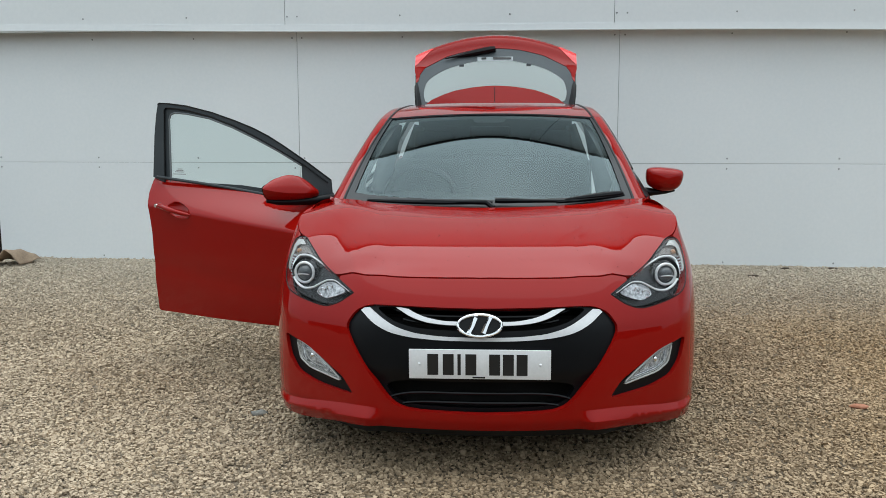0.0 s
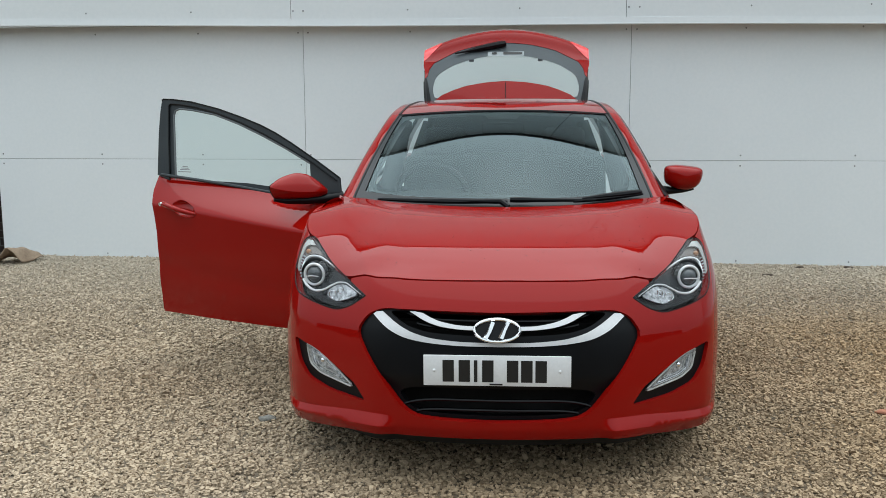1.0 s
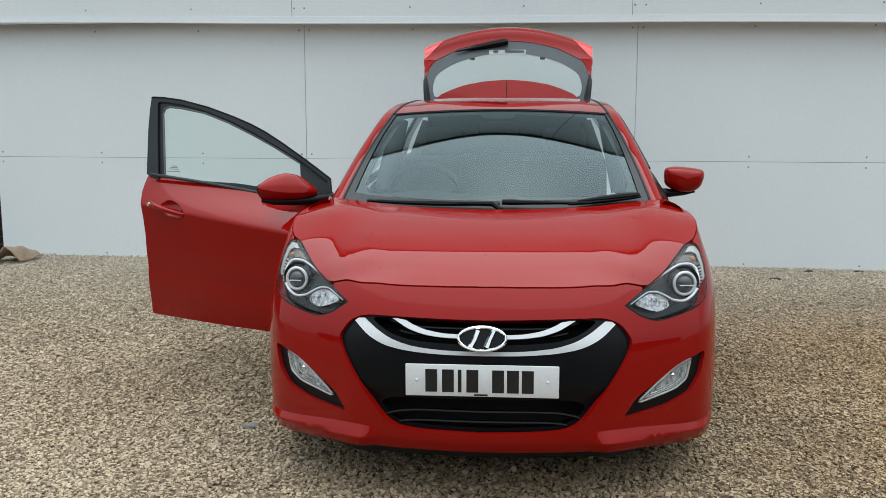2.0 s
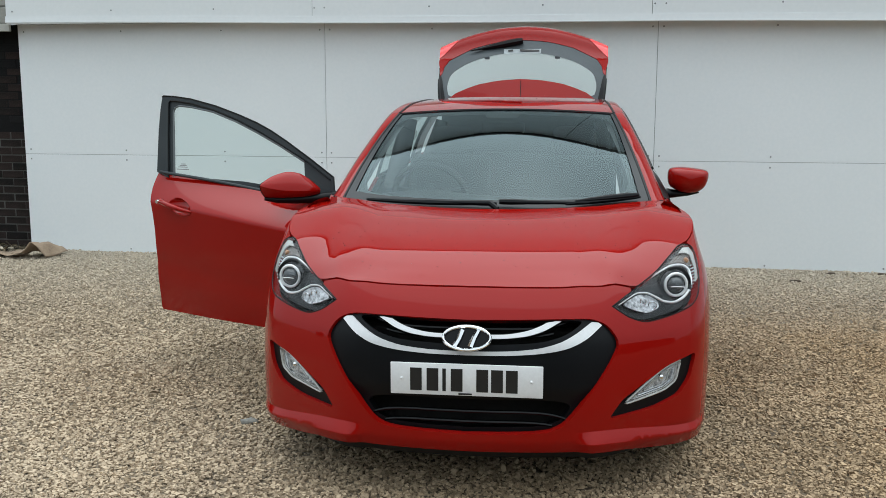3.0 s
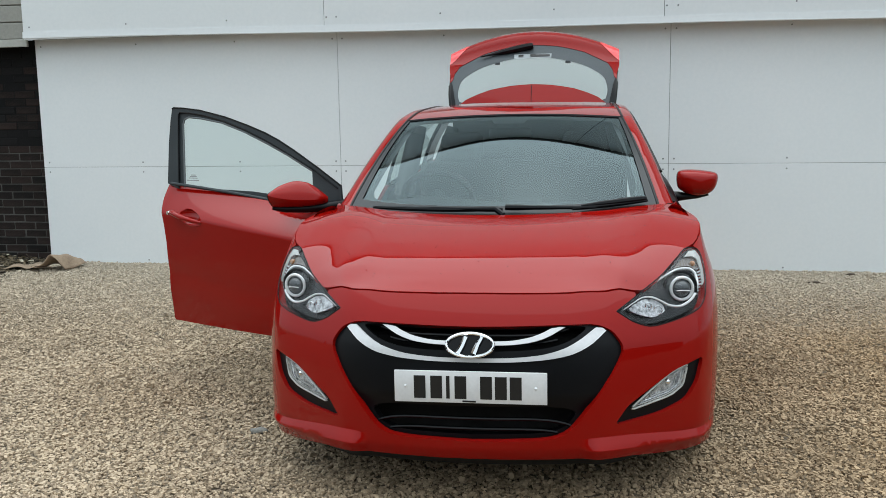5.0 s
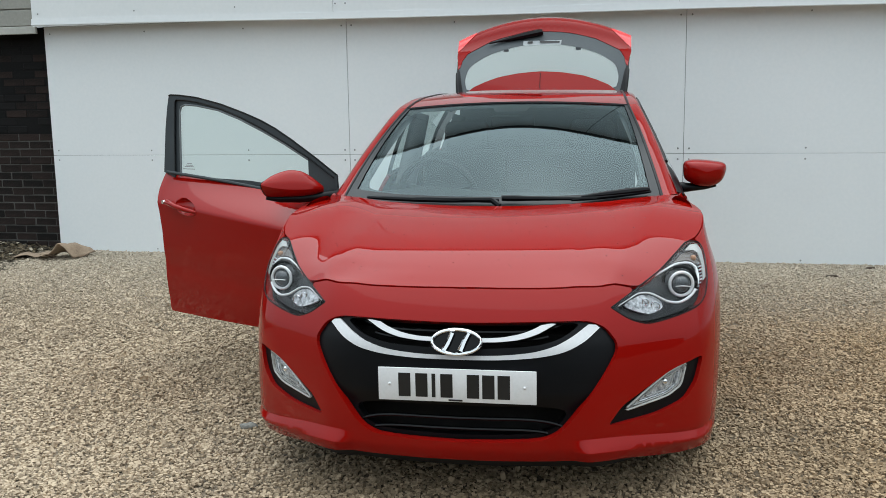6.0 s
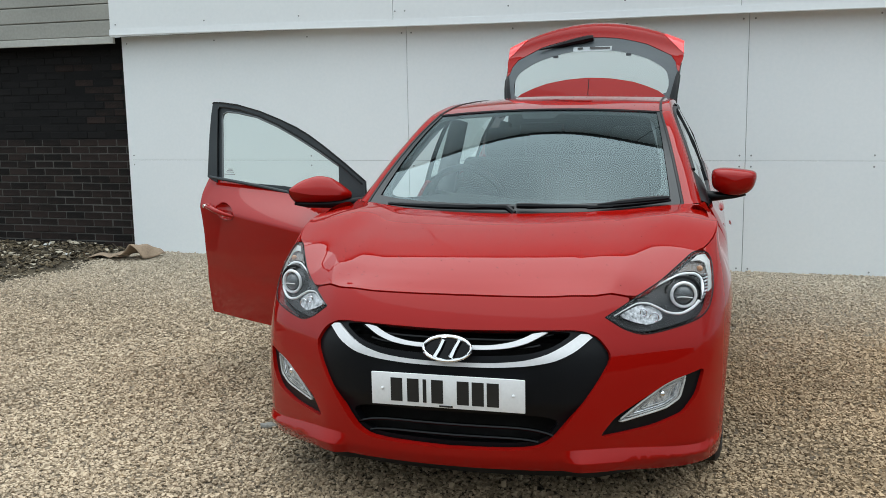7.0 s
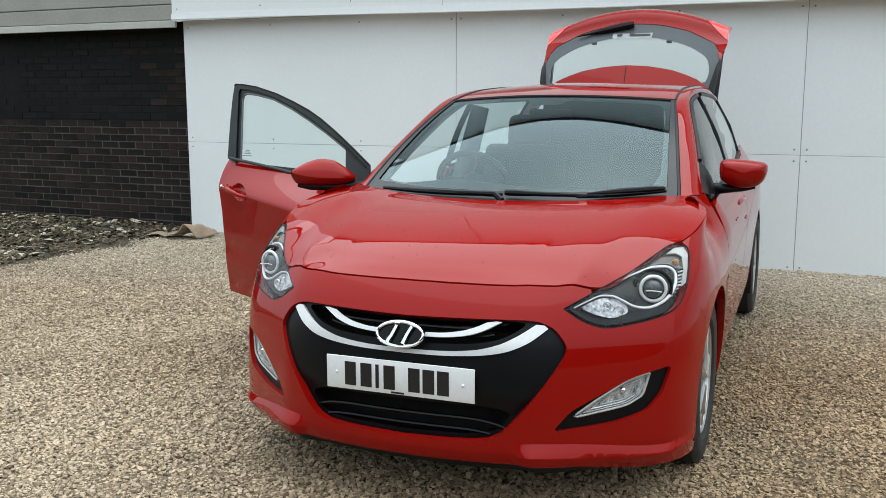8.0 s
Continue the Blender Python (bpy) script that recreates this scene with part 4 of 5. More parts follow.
        part("lens_rim", tube_bm([pocketed(q, sd, 0.006) for q in loop + loop[:1]], 0.0036, 6), FROST, lampo, "frosted bright lens rim")


def pocketed(sz, sd, back=0.0):
    x, y, z = sheet(*sz)
    return (sd * x, y + back, z)


def rounded_half(pts):
    """Rounds an outline that starts and ends on the middle line."""
    p = [fx(x, z) if x else (0.0, z) for x, z in pts]
    for _ in range(2):
        q = [p[0]]
        for a, b in zip(p[:-1], p[1:]):
            a, b = np.array(a), np.array(b)
            q += [tuple(a + 0.2 * (b - a)), tuple(b - 0.2 * (b - a))]
        q.append(p[-1])
        p = [(0.0 if i in (0, len(q) - 1) else c[0], c[1]) for i, c in enumerate(q)]
    return p


def ring(name, centre, axis, r, tube, mat, parent, n=40):
    z = Vector(axis).normalized()
    a = z.cross(Vector((0, 0, 1))).normalized()
    b = a.cross(z)
    return part(name, tube_bm([Vector(centre) + r * (math.cos(k) * a + math.sin(k) * b) for k in np.linspace(0, 2 * math.pi, n + 1)], tube, 8), mat, parent)


def build_headlamps():
    loop = lamp_loop(-0.002)
    for sd in (1, -1):
        def bowl(s, z):
            x, y, zz = sheet(s, z)
            return (x - math.copysign(0.010, x), y + 0.055, zz)
        h = panel("headlamp", bowl, sided(lamp_loop(0.006), sd), 0.016, SMOKE, car, "clear headlamp with chrome ringed projector", depth=0.005)
        panel("lens", sheet, sided(loop, sd), 0.018, LENS, h, depth=0.05, lift=0.002, crown=0.006).visible_shadow = False
        part("seal", tube_bm([pocketed(p, sd, 0.001) for p in lamp_loop(0.0015)] + [pocketed(lamp_loop(0.0015)[0], sd, 0.001)], 0.0024, 6), GLOSS_BLACK, h)
        p = Vector(pocketed(fx(0.729, 0.735), sd, 0.035))
        ax = Vector((0.25 * sd, -1, 0.05))
        ring("projector_ring", p + ax * 0.014, ax, 0.041, 0.0056, SILVER, h)
        bm = bmesh.new()
        bmesh.ops.create_uvsphere(bm, u_segments=24, v_segments=14, radius=0.035, matrix=Matrix.Translation(p + ax * -0.002))
        part("projector_lens", bm, PROJECTOR, h)
        ring("cowl_ring", p - ax * 0.004, ax, 0.060, 0.006, GLOSS_BLACK, h)
        # glint on the projector lens, modelled as a thin silver line
        part("lens_glint", tube_bm([p + ax * 0.036 + Vector((dx, 0, -0.004 - 3.0 * dx * dx)) for dx in np.linspace(-0.026, 0.026, 9)], 0.0016, 5), SILVER, h)
        # the bright sweep round the projector and down to the inner tip
        sweep = [(0.637, 0.768), (0.682, 0.786), (0.727, 0.797), (0.767, 0.793), (0.788, 0.776), (0.794, 0.748), (0.784, 0.715), (0.757, 0.690), (0.721, 0.680), (0.685, 0.687), (0.649, 0.707), (0.617, 0.722), (0.588, 0.725), (0.552, 0.712), (0.516, 0.695)]
        c = path3([pocketed(fx(x, z), sd, 0.020) for x, z in sweep])
        part("bright_sweep", tube_bm([c(i / 60) for i in range(61)], [0.0024 + 0.0028 * math.sin(math.pi * min(1.0, 1.15 * i / 60)) for i in range(61)], 8), SILVER, h)

        def set_back(depth):
            return lambda s, z: (sheet(s, z)[0], sheet(s, z)[1] + depth, z)
        refl = [fx(x, z) for x, z in ((0.530, 0.690), (0.556, 0.705), (0.591, 0.717), (0.627, 0.710), (0.660, 0.690), (0.668, 0.666), (0.625, 0.652), (0.575, 0.668))]
        rf = panel("reflector", set_back(0.036), sided(rounded(refl, 1, 0.2), sd), 0.008, CRYSTAL, h, "bright faceted lower reflector", depth=0.006)
        for x, z, r in ((0.606, 0.694, 0.011), (0.640, 0.676, 0.015)):
            ring("bulb_rim", pocketed(fx(x, z), sd, 0.030), ax, r, 0.0022, CHROME, rf, 20)
        top = [fx(x, z) for x, z in ((0.752, 0.833), (0.772, 0.848), (0.798, 0.848), (0.815, 0.826), (0.822, 0.786), (0.824, 0.745), (0.813, 0.735), (0.812, 0.784), (0.799, 0.822), (0.781, 0.832))]
        panel("side_reflector", set_back(0.010), sided(top, sd), 0.008, FROST, h, "pale outer light strip", depth=0.004)
        brown = [fx(x, z) for x, z in ((0.700, 0.796), (0.745, 0.826), (0.785, 0.828), (0.806, 0.800), (0.798, 0.778), (0.770, 0.800), (0.735, 0.803))]
        ind = panel("indicator", set_back(0.028), sided(rounded(brown, 1, 0.2), sd), 0.010, BROWN_LENS, h, "smoky brown indicator", depth=0.004)
        q = Vector(pocketed(fx(0.782, 0.806), sd, 0.024))
        bm = bmesh.new()
        bmesh.ops.create_uvsphere(bm, u_segments=14, v_segments=8, radius=0.011, matrix=Matrix.Translation(q))
        part("bulb", bm, AMBER, ind)
        for k in range(9):
            zz = 0.786 - 0.010 * k
            xo = 0.812 - 0.00022 * (k - 3) ** 2 * 4
            part("prism_rib", tube_bm([pocketed(fx(xo - 0.015, zz), sd, 0.026), pocketed(fx(xo, zz + 0.003), sd, 0.020)], 0.0032, 6), CRYSTAL, h)


def build_bonnet():
    edge = []
    for s in np.linspace(0, S_WING_END - 0.10, 60):
        x, y, z = sheet(s, seam(s) + 0.0)
        edge.append((max(0.0, x - 0.0035 * ease(0.3, 0.7, x)) if s else 0.0, y + 0.0035))
    x1 = edge[-1][0]
    rear = [(x1 * (1 - i / 14), 0.945 + (edge[-1][1] - 0.945) * (1 - i / 14) ** 2) for i in range(1, 14)]
    loop = edge + rear + [(0.0, 0.945)]
    panel("bonnet", lambda x, y: (x, y, hood_z(x, y)), mirrored(loop), 0.018, PAINT, car, "glossy red bonnet with raised side creases", depth=0.02)


def build_flanks():
    for sd in (1, -1):
        lo = lamp_loop(0.003)
        edge = lo[6 * LAMP_STEPS:9 * LAMP_STEPS + 1]
        top = [(s, seam(s) - 0.002) for s in np.linspace(lo[9 * LAMP_STEPS][0] - 0.02, S_WING_END - 0.004, 16)]
        back = [fy(1.365, 0.80), fy(1.35, 0.55), fy(1.36, 0.25), fy(1.33, 0.20), fy(1.235, 0.20)]
        wing = top[::-1] + edge[::-1] + [fy(0.605, 0.652), fy(0.658, 0.60)] + arch(AXLE_F, HUB_Z, 0.352, 127, -18, 20) + back[::-1]
        panel("front_wing", sheet, sided(wing, sd), 0.03, PAINT, car, "red front wing", depth=0.03)
        # rear flank with its door and arch
        quarter = arch(AXLE_R, HUB_Z, 0.355, 200, -20, 20)
        quarter = [fy(3.10, 0.20)] + quarter + [fy(3.92, 0.25), fy(4.02, 0.6), fy(4.0, 0.9), fy(3.9, 1.05), fy(3.6, 1.03), fy(3.36, 1.0), fy(3.30, 0.80), fy(3.10, 0.62), fy(3.05, 0.4)]
        panel("rear_quarter", sheet, sided(quarter[::-1], sd), 0.05, PAINT, car, depth=0.02)
        rd = [fy(2.455, 0.225), fy(3.03, 0.225), fy(3.045, 0.4), fy(3.095, 0.63), fy(3.295, 0.80), fy(3.35, belt(3.35)), fy(2.9, belt(2.9)), fy(2.455, belt(2.455))]
        door = panel("rear_door", sheet, sided(rd, sd), 0.04, PAINT, car, "red rear door", depth=0.02)
        part("handle", tube_bm([pocketed(fy(y, 0.86 + 0.01 * (y - 2.9)), sd, 0) for y in (2.95, 3.0, 3.1, 3.2, 3.24)], [0.006, 0.014, 0.016, 0.014, 0.006], 8), PAINT, door)
        if sd > 0:
            fd = [fy(1.37, 0.225), fy(2.445, 0.225), fy(2.445, belt(2.445)), fy(1.9, belt(1.9)), fy(1.40, belt(1.40)), fy(1.372, 0.80), fy(1.358, 0.55)]
            fdo = panel("front_door", sheet, fd, 0.04, PAINT, car, "red front passenger door", depth=0.02)
            part("handle", tube_bm([pocketed(fy(y, 0.85), 1, 0) for y in (2.12, 2.17, 2.28, 2.38, 2.42)], [0.006, 0.014, 0.016, 0.014, 0.006], 8), PAINT, fdo)
            part("pull", tube_bm([(0.905, 1.98, 0.80), (0.91, 2.02, 0.79), (0.905, 2.06, 0.80)], 0.004, 6), PAINT, fdo)
        sill = [fy(1.25, 0.16), fy(3.08, 0.16), fy(3.03, 0.218), fy(1.36, 0.218)]
        panel("sill", sheet, sided(sill, sd), 0.05, PAINT, car, depth=0.02)
        # pillars and roof side
        loft("roof_rail", rail(sd), 6, 60, PAINT, car, "red windscreen pillar and roof side", flip=sd < 0)
        # windows
        sw = side_window(sd)
        names = (("rear_side_window", 2.50, 3.45),) if sd < 0 else (("front_side_window", 1.60, 2.40), ("rear_side_window", 2.50, 3.45))
        for nm, y0, y1 in names:
            w = loft(nm, sw, 16, 6, SIDE_GLASS, car, "tinted side window", u0=y0, u1=y1, v0=0.03, v1=0.95, flip=sd < 0)
            w.visible_shadow = False
            fr = [sw(y0 + (y1 - y0) * i / 16, 0.97) for i in range(17)] + [sw(y1, 0.5), sw(y1, 0.0)]
            part("window_frame", tube_bm(fr, 0.011, 6), BLACK, w)
            part("waist_strip", tube_bm([sw(y0 + (y1 - y0) * i / 10, 0.0) for i in range(11)], 0.012, 6), BLACK, w)
        if sd > 0:
            loft("mirror_sail", sw, 6, 4, BLACK, car, "black triangular mirror mount", u0=1.40, u1=1.60, v0=-0.02, v1=1.0)
        loft("door_pillar", sw, 2, 6, GLOSS_BLACK, car, "black pillar between the doors", u0=2.40, u1=2.50, v0=0.0, v1=1.0, flip=sd < 0)
        loft("rear_pillar", sw, 6, 6, PAINT, car, u0=3.45, u1=3.72, v0=-0.05, v1=1.02, flip=sd < 0)
    panel("rear_bumper", sheet, [fy(3.93, 0.25), (PLAN_K[-1] - 0.01, 0.25), (PLAN_K[-1] - 0.01, 0.62), fy(4.03, 0.62)], 0.05, PAINT, car, depth=0.02)
    panel("rear_bumper", sheet, sided([fy(3.93, 0.25), (PLAN_K[-1] - 0.01, 0.25), (PLAN_K[-1] - 0.01, 0.62), fy(4.03, 0.62)], -1), 0.05, PAINT, car, depth=0.02)


def build_roof_and_screen():
    loft("roof", roof, 24, 30, PAINT, car, "red roof panel beaded with rain", u0=-1, u1=1)
    for sd in (1, -1):
        part("roof_moulding", tube_bm([(sd * rail_x(y), y, rail_z(y) - 0.002) for y in np.linspace(2.0, 3.64, 30)], 0.008, 6), BLACK, car, "black roof joint moulding")
    ws = loft("windscreen", screen, 32, 24, SCREEN, car, "tinted windscreen reflecting an overcast sky", u0=-1, u1=1)
    ws.visible_shadow = False
    # dark printed border
    outer = [(-1, 0.0), (1, 0.0), (1, 1.0), (-1, 1.0)]
    holes = [rounded([(-0.90, 0.085), (-0.5, 0.055), (0.0, 0.05), (0.5, 0.055), (0.90, 0.085), (0.935, 0.92), (0.5, 0.945), (0.16, 0.945), (0.13, 0.88), (-0.13, 0.88), (-0.16, 0.945), (-0.5, 0.945), (-0.935, 0.92)], 2, 0.12)]
    panel("black_border", screen, outer, 0.05, GLOSS_BLACK, ws, holes=holes, depth=0, lift=-0.003)
    part("top_seal", tube_bm([screen(-1 + 2 * i / 40, 1.0) for i in range(41)], 0.008, 6), BLACK, ws)
    for sd in (1, -1):
        part("side_seal", tube_bm([screen(sd, i / 20) for i in range(21)], 0.009, 6), BLACK, ws)
    # opaque bands along the foot and the sides of the glass
    def proud(u, v):
        return np.array(screen(u, v)) + 0.004 * np.array((0.0, -0.44, 0.90))
    loft("frit_band", lambda u, v: proud(u, -0.012 + v * (0.058 + 0.035 * u ** 6)), 48, 4, FRIT, ws, "black band at the foot of the glass", u0=-0.99, u1=0.99)
    for sd in (1, -1):
        loft("frit_band", lambda u, v: proud(sd * (1.0 - u * (0.062 - 0.028 * v)), 0.03 + 0.96 * v), 4, 24, FRIT, ws, flip=sd > 0)
    # scuttle
    def scuttle(u, v):
        x = 0.735 * u
        y = (0.93 + 0.26 * u * u) * (1 - v) + (1.035 + 0.215 * u * u) * v
        return (x, y, 0.926 + 0.012 * v + 0.004 * u * u)
    loft("scuttle", scuttle, 30, 3, BLACK, car, "black scuttle panel below the windscreen", u0=-1, u1=1)
    # wipers
    def lay(x, up=0.0, out=0.0):
        u = x / 0.69
        p = screen(u, up)
        return (p[0], p[1] - 0.02 - out, p[2] + 0.014 + out * 0.5)
    def blade(x0, x1, u0, u1, fat):
        xs = np.linspace(x0, x1, 20)
        return tube_bm([lay(x, u0 + (u1 - u0) * (x - x0) / (x1 - x0)) for x in xs], [0.004 + fat * math.sin(math.pi * (0.06 + 0.88 * k / 19)) ** 0.5 for k in range(20)], 8, flat=0.8)
    w1 = part("wiper", blade(-0.56, 0.03, -0.004, 0.010, 0.010), BLACK, car, "black wiper arm and blade")
    part("arm", tube_bm([lay(x, 0.008 - 0.01 * abs(x + 0.15), 0.006) for x in np.linspace(-0.36, 0.0, 12)] + [(0.035, 0.985, 0.950)], [0.004, 0.006, 0.007, 0.008, 0.008, 0.008, 0.008, 0.009, 0.010, 0.011, 0.012, 0.013, 0.013], 8), BLACK, w1)
    w2 = part("wiper", blade(0.32, 0.645, 0.000, 0.030, 0.011), BLACK, car, "black wiper arm and blade")
    part("link_arm", tube_bm([lay(x, 0.020 - 0.075 * (x - 0.04) ** 2 - 0.03 * (x - 0.04), 0.004) for x in np.linspace(0.04, 0.42, 16)], [0.012, 0.013, 0.013, 0.012, 0.011, 0.010, 0.010, 0.009, 0.009, 0.008, 0.008, 0.008, 0.007, 0.007, 0.006, 0.005], 8), BLACK, w2)
    part("arm", tube_bm([lay(x, 0.006 + 0.030 * (x - 0.3) / 0.3, 0.010) for x in np.linspace(0.36, 0.64, 10)], [0.004, 0.007, 0.010, 0.012, 0.013, 0.014, 0.014, 0.014, 0.013, 0.009], 8), BLACK, w2)


def build_mirror(parent, centre):
    """Door mirror: a red shell that tapers to its foot, and a black underside and arm."""
    rim = rounded([(-0.100, 0.052), (-0.078, 0.062), (-0.030, 0.064), (0.060, 0.053), (0.090, 0.044), (0.098, 0.026), (0.094, -0.002), (0.080, -0.036), (0.050, -0.058), (0.012, -0.066), (-0.040, -0.060), (-0.074, -0.042), (-0.096, -0.026), (-0.102, 0.010)], 2, 0.25)
    rings_at = ((0.04, -0.064), (0.34, -0.061), (0.60, -0.054), (0.80, -0.041), (0.93, -0.022), (0.99, 0.004), (1.0, 0.030), (0.96, 0.040))
    c = Vector(centre)
    bm = bmesh.new()
    rings = [[bm.verts.new(c + Vector((x * k, y + 0.20 * x * k, z * k + 0.004 * (1 - k)))) for x, z in rim] for k, y in rings_at]
    n = len(rim)
    for r, q in zip(rings, rings[1:]):
        for k in range(n):
            bm.faces.new((r[k], r[(k + 1) % n], q[(k + 1) % n], q[k]))
    bm.faces.new(rings[0])
    bm.faces.new(rings[-1])
    bmesh.ops.recalc_face_normals(bm, faces=bm.faces)
    mir = part("door_mirror", bm, PAINT, parent, "red door mirror shell on a black foot", sharp=60)
    arm = [c + Vector(p) for p in ((0.050, 0.010, -0.060), (0.0, 0.004, -0.066), (-0.05, 0.0, -0.066), (-0.095, 0.006, -0.066), (-0.135, 0.03, -0.074), (-0.17, 0.06, -0.080))]
    part("foot", tube_bm(arm, [0.005, 0.013, 0.021, 0.030, 0.036, 0.042], 12, flat=0.8), BLACK, mir, "black mirror foot")


def build_end_mirror(door):
    """The open door's mirror: a wedge, tall at the glass and running out to a nose at the sail."""
    rim, tip = np.array((-1.112, 1.309)), np.array((-0.872, 1.464))
    ax = (tip - rim) / np.linalg.norm(tip - rim)
    face = np.array((ax[1], -ax[0]))
    ks = [0.0, 0.04, 0.2, 0.43, 0.62, 0.8, 0.93, 1.0]
    hi = spline(ks, [1.030, 1.041, 1.061, 1.074, 1.066, 1.038, 1.008, 0.990])
    lo = spline(ks, [0.957, 0.952, 0.948, 0.946, 0.946, 0.949, 0.955, 0.962])
    fold = spline(ks, [1.014, 1.012, 1.000, 0.988, 0.984, 0.982, 0.981, 0.980])
    fat = spline(ks, [0.030, 0.038, 0.052, 0.062, 0.058, 0.045, 0.026, 0.006])
    n, m = 36, 28
    bm, dark = bmesh.new(), bmesh.new()
    rings = []
    for i in range(n + 1):
        k = i / n
        row = []
        for j in range(m):
            a = 2 * math.pi * j / m
            sa, ca = math.sin(a), math.cos(a)
            z = fold(k) + ((hi(k) - fold(k)) if sa > 0 else (fold(k) - lo(k))) * math.copysign(abs(sa) ** 0.85, sa)
            d = fat(k) * ((1 - abs(sa) ** 1.5) ** 0.8 if ca > 0 else -0.8 * abs(ca) ** 0.5)
            p = rim + (tip - rim) * k + d * face + ax * (0.012 - 1.1 * d) * (1 - k) ** 2
            row.append(bm.verts.new((p[0], p[1], z)))
        rings.append(row)
    for r, q in zip(rings, rings[1:]):
        for j in range(m):
            bm.faces.new((r[j], r[(j + 1) % m], q[(j + 1) % m], q[j]))
    bm.faces.new(rings[0])
    bm.faces.new(rings[-1])
    edge = [v.co.copy() for v in rings[0]]
    bmesh.ops.recalc_face_normals(bm, faces=bm.faces)
    mir = part("door_mirror", bm, PAINT, door, "red wedge-shaped door mirror shell", sharp=34)
    part("rim", tube_bm(edge + edge[:1], 0.0026, 6), GLOSS_BLACK, mir, "black mirror rim")
    p = [rim + (tip - rim) * k for k in (0.03, 0.25, 0.6, 0.95)]
    under = [(p[0][0], p[0][1], 0.948), (p[1][0], p[1][1], 0.940), (p[2][0], p[2][1], 0.937), (p[3][0], p[3][1], 0.940), (-0.80, 1.50, 0.945)]
    part("mirror_foot", tube_bm(under, [0.008, 0.016, 0.020, 0.022, 0.030], 12), BLACK, mir, "black mirror foot")


def build_wheel():
    """One wheel, hub at the origin, its face towards +x."""
    w = new("wheel")
    def lathe(name, prof, mat, n=48):
        bm = bmesh.new()
        rows = [[bm.verts.new((x, r * math.cos(a), r * math.sin(a))) for a in np.linspace(0, 2 * math.pi, n + 1)[:-1]] for x, r in prof]
        for p, q in zip(rows, rows[1:]):
            for k in range(n):
                bm.faces.new((p[k], p[(k + 1) % n], q[(k + 1) % n], q[k]))
        bmesh.ops.recalc_face_normals(bm, faces=bm.faces)
        return part(name, bm, mat, w)
    lathe("tyre", [(0.075, 0.205), (0.098, 0.225), (0.104, 0.265), (0.096, 0.300), (0.078, 0.316), (0.0, 0.318), (-0.078, 0.316), (-0.10, 0.28), (-0.09, 0.21)], RUBBER)
    lathe("rim", [(0.082, 0.207), (0.090, 0.203), (0.084, 0.194), (0.05, 0.188), (-0.08, 0.188)], ALLOY)
    lathe("brake_disc", [(0.02, 0.0), (0.02, 0.14), (0.0, 0.14), (0.0, 0.0)], STEEL, 32)
    for k in range(5):
        for dy in (-0.16, 0.16):
            a = 2 * math.pi * k / 5
            pts = [(0.078 - 0.02 * t * t + 0.012 * t, (0.03 + 0.17 * t) * math.cos(a + dy * (0.4 + 0.8 * t)), (0.03 + 0.17 * t) * math.sin(a + dy * (0.4 + 0.8 * t))) for t in np.linspace(0, 1, 6)]
            part("spoke", tube_bm(pts, [0.018, 0.015, 0.013, 0.012, 0.013, 0.016], 6), ALLOY, w)
    lathe("hub_cap", [(0.088, 0.0), (0.086, 0.028), (0.07, 0.042), (0.05, 0.045)], ALLOY, 24)
    return w


def build_wheels():
    w = build_wheel()
    w.parent = car
    w.matrix_basis = pose(0.772, AXLE_F, HUB_Z, 0, 0, 0)
    copy_thing(w, pose(0.772, AXLE_R, HUB_Z))
    copy_thing(w, pose(-0.772, AXLE_F, HUB_Z, 0, 0, 180))
    copy_thing(w, pose(-0.772, AXLE_R, HUB_Z, 0, 0, 180))
    for y in (AXLE_F, AXLE_R):
        for sd in (1, -1):
            bm = bmesh.new()
            rows = [[bm.verts.new((x, y + 0.365 * math.cos(a), HUB_Z + 0.365 * math.sin(a))) for a in np.linspace(-0.35, math.pi + 0.35, 20)] for x in (sd * 0.87, sd * 0.60)]
            for k in range(19):
                bm.faces.new((rows[0][k], rows[0][k + 1], rows[1][k + 1], rows[1][k]))
            part("wheel_liner", bm, DARK, car)


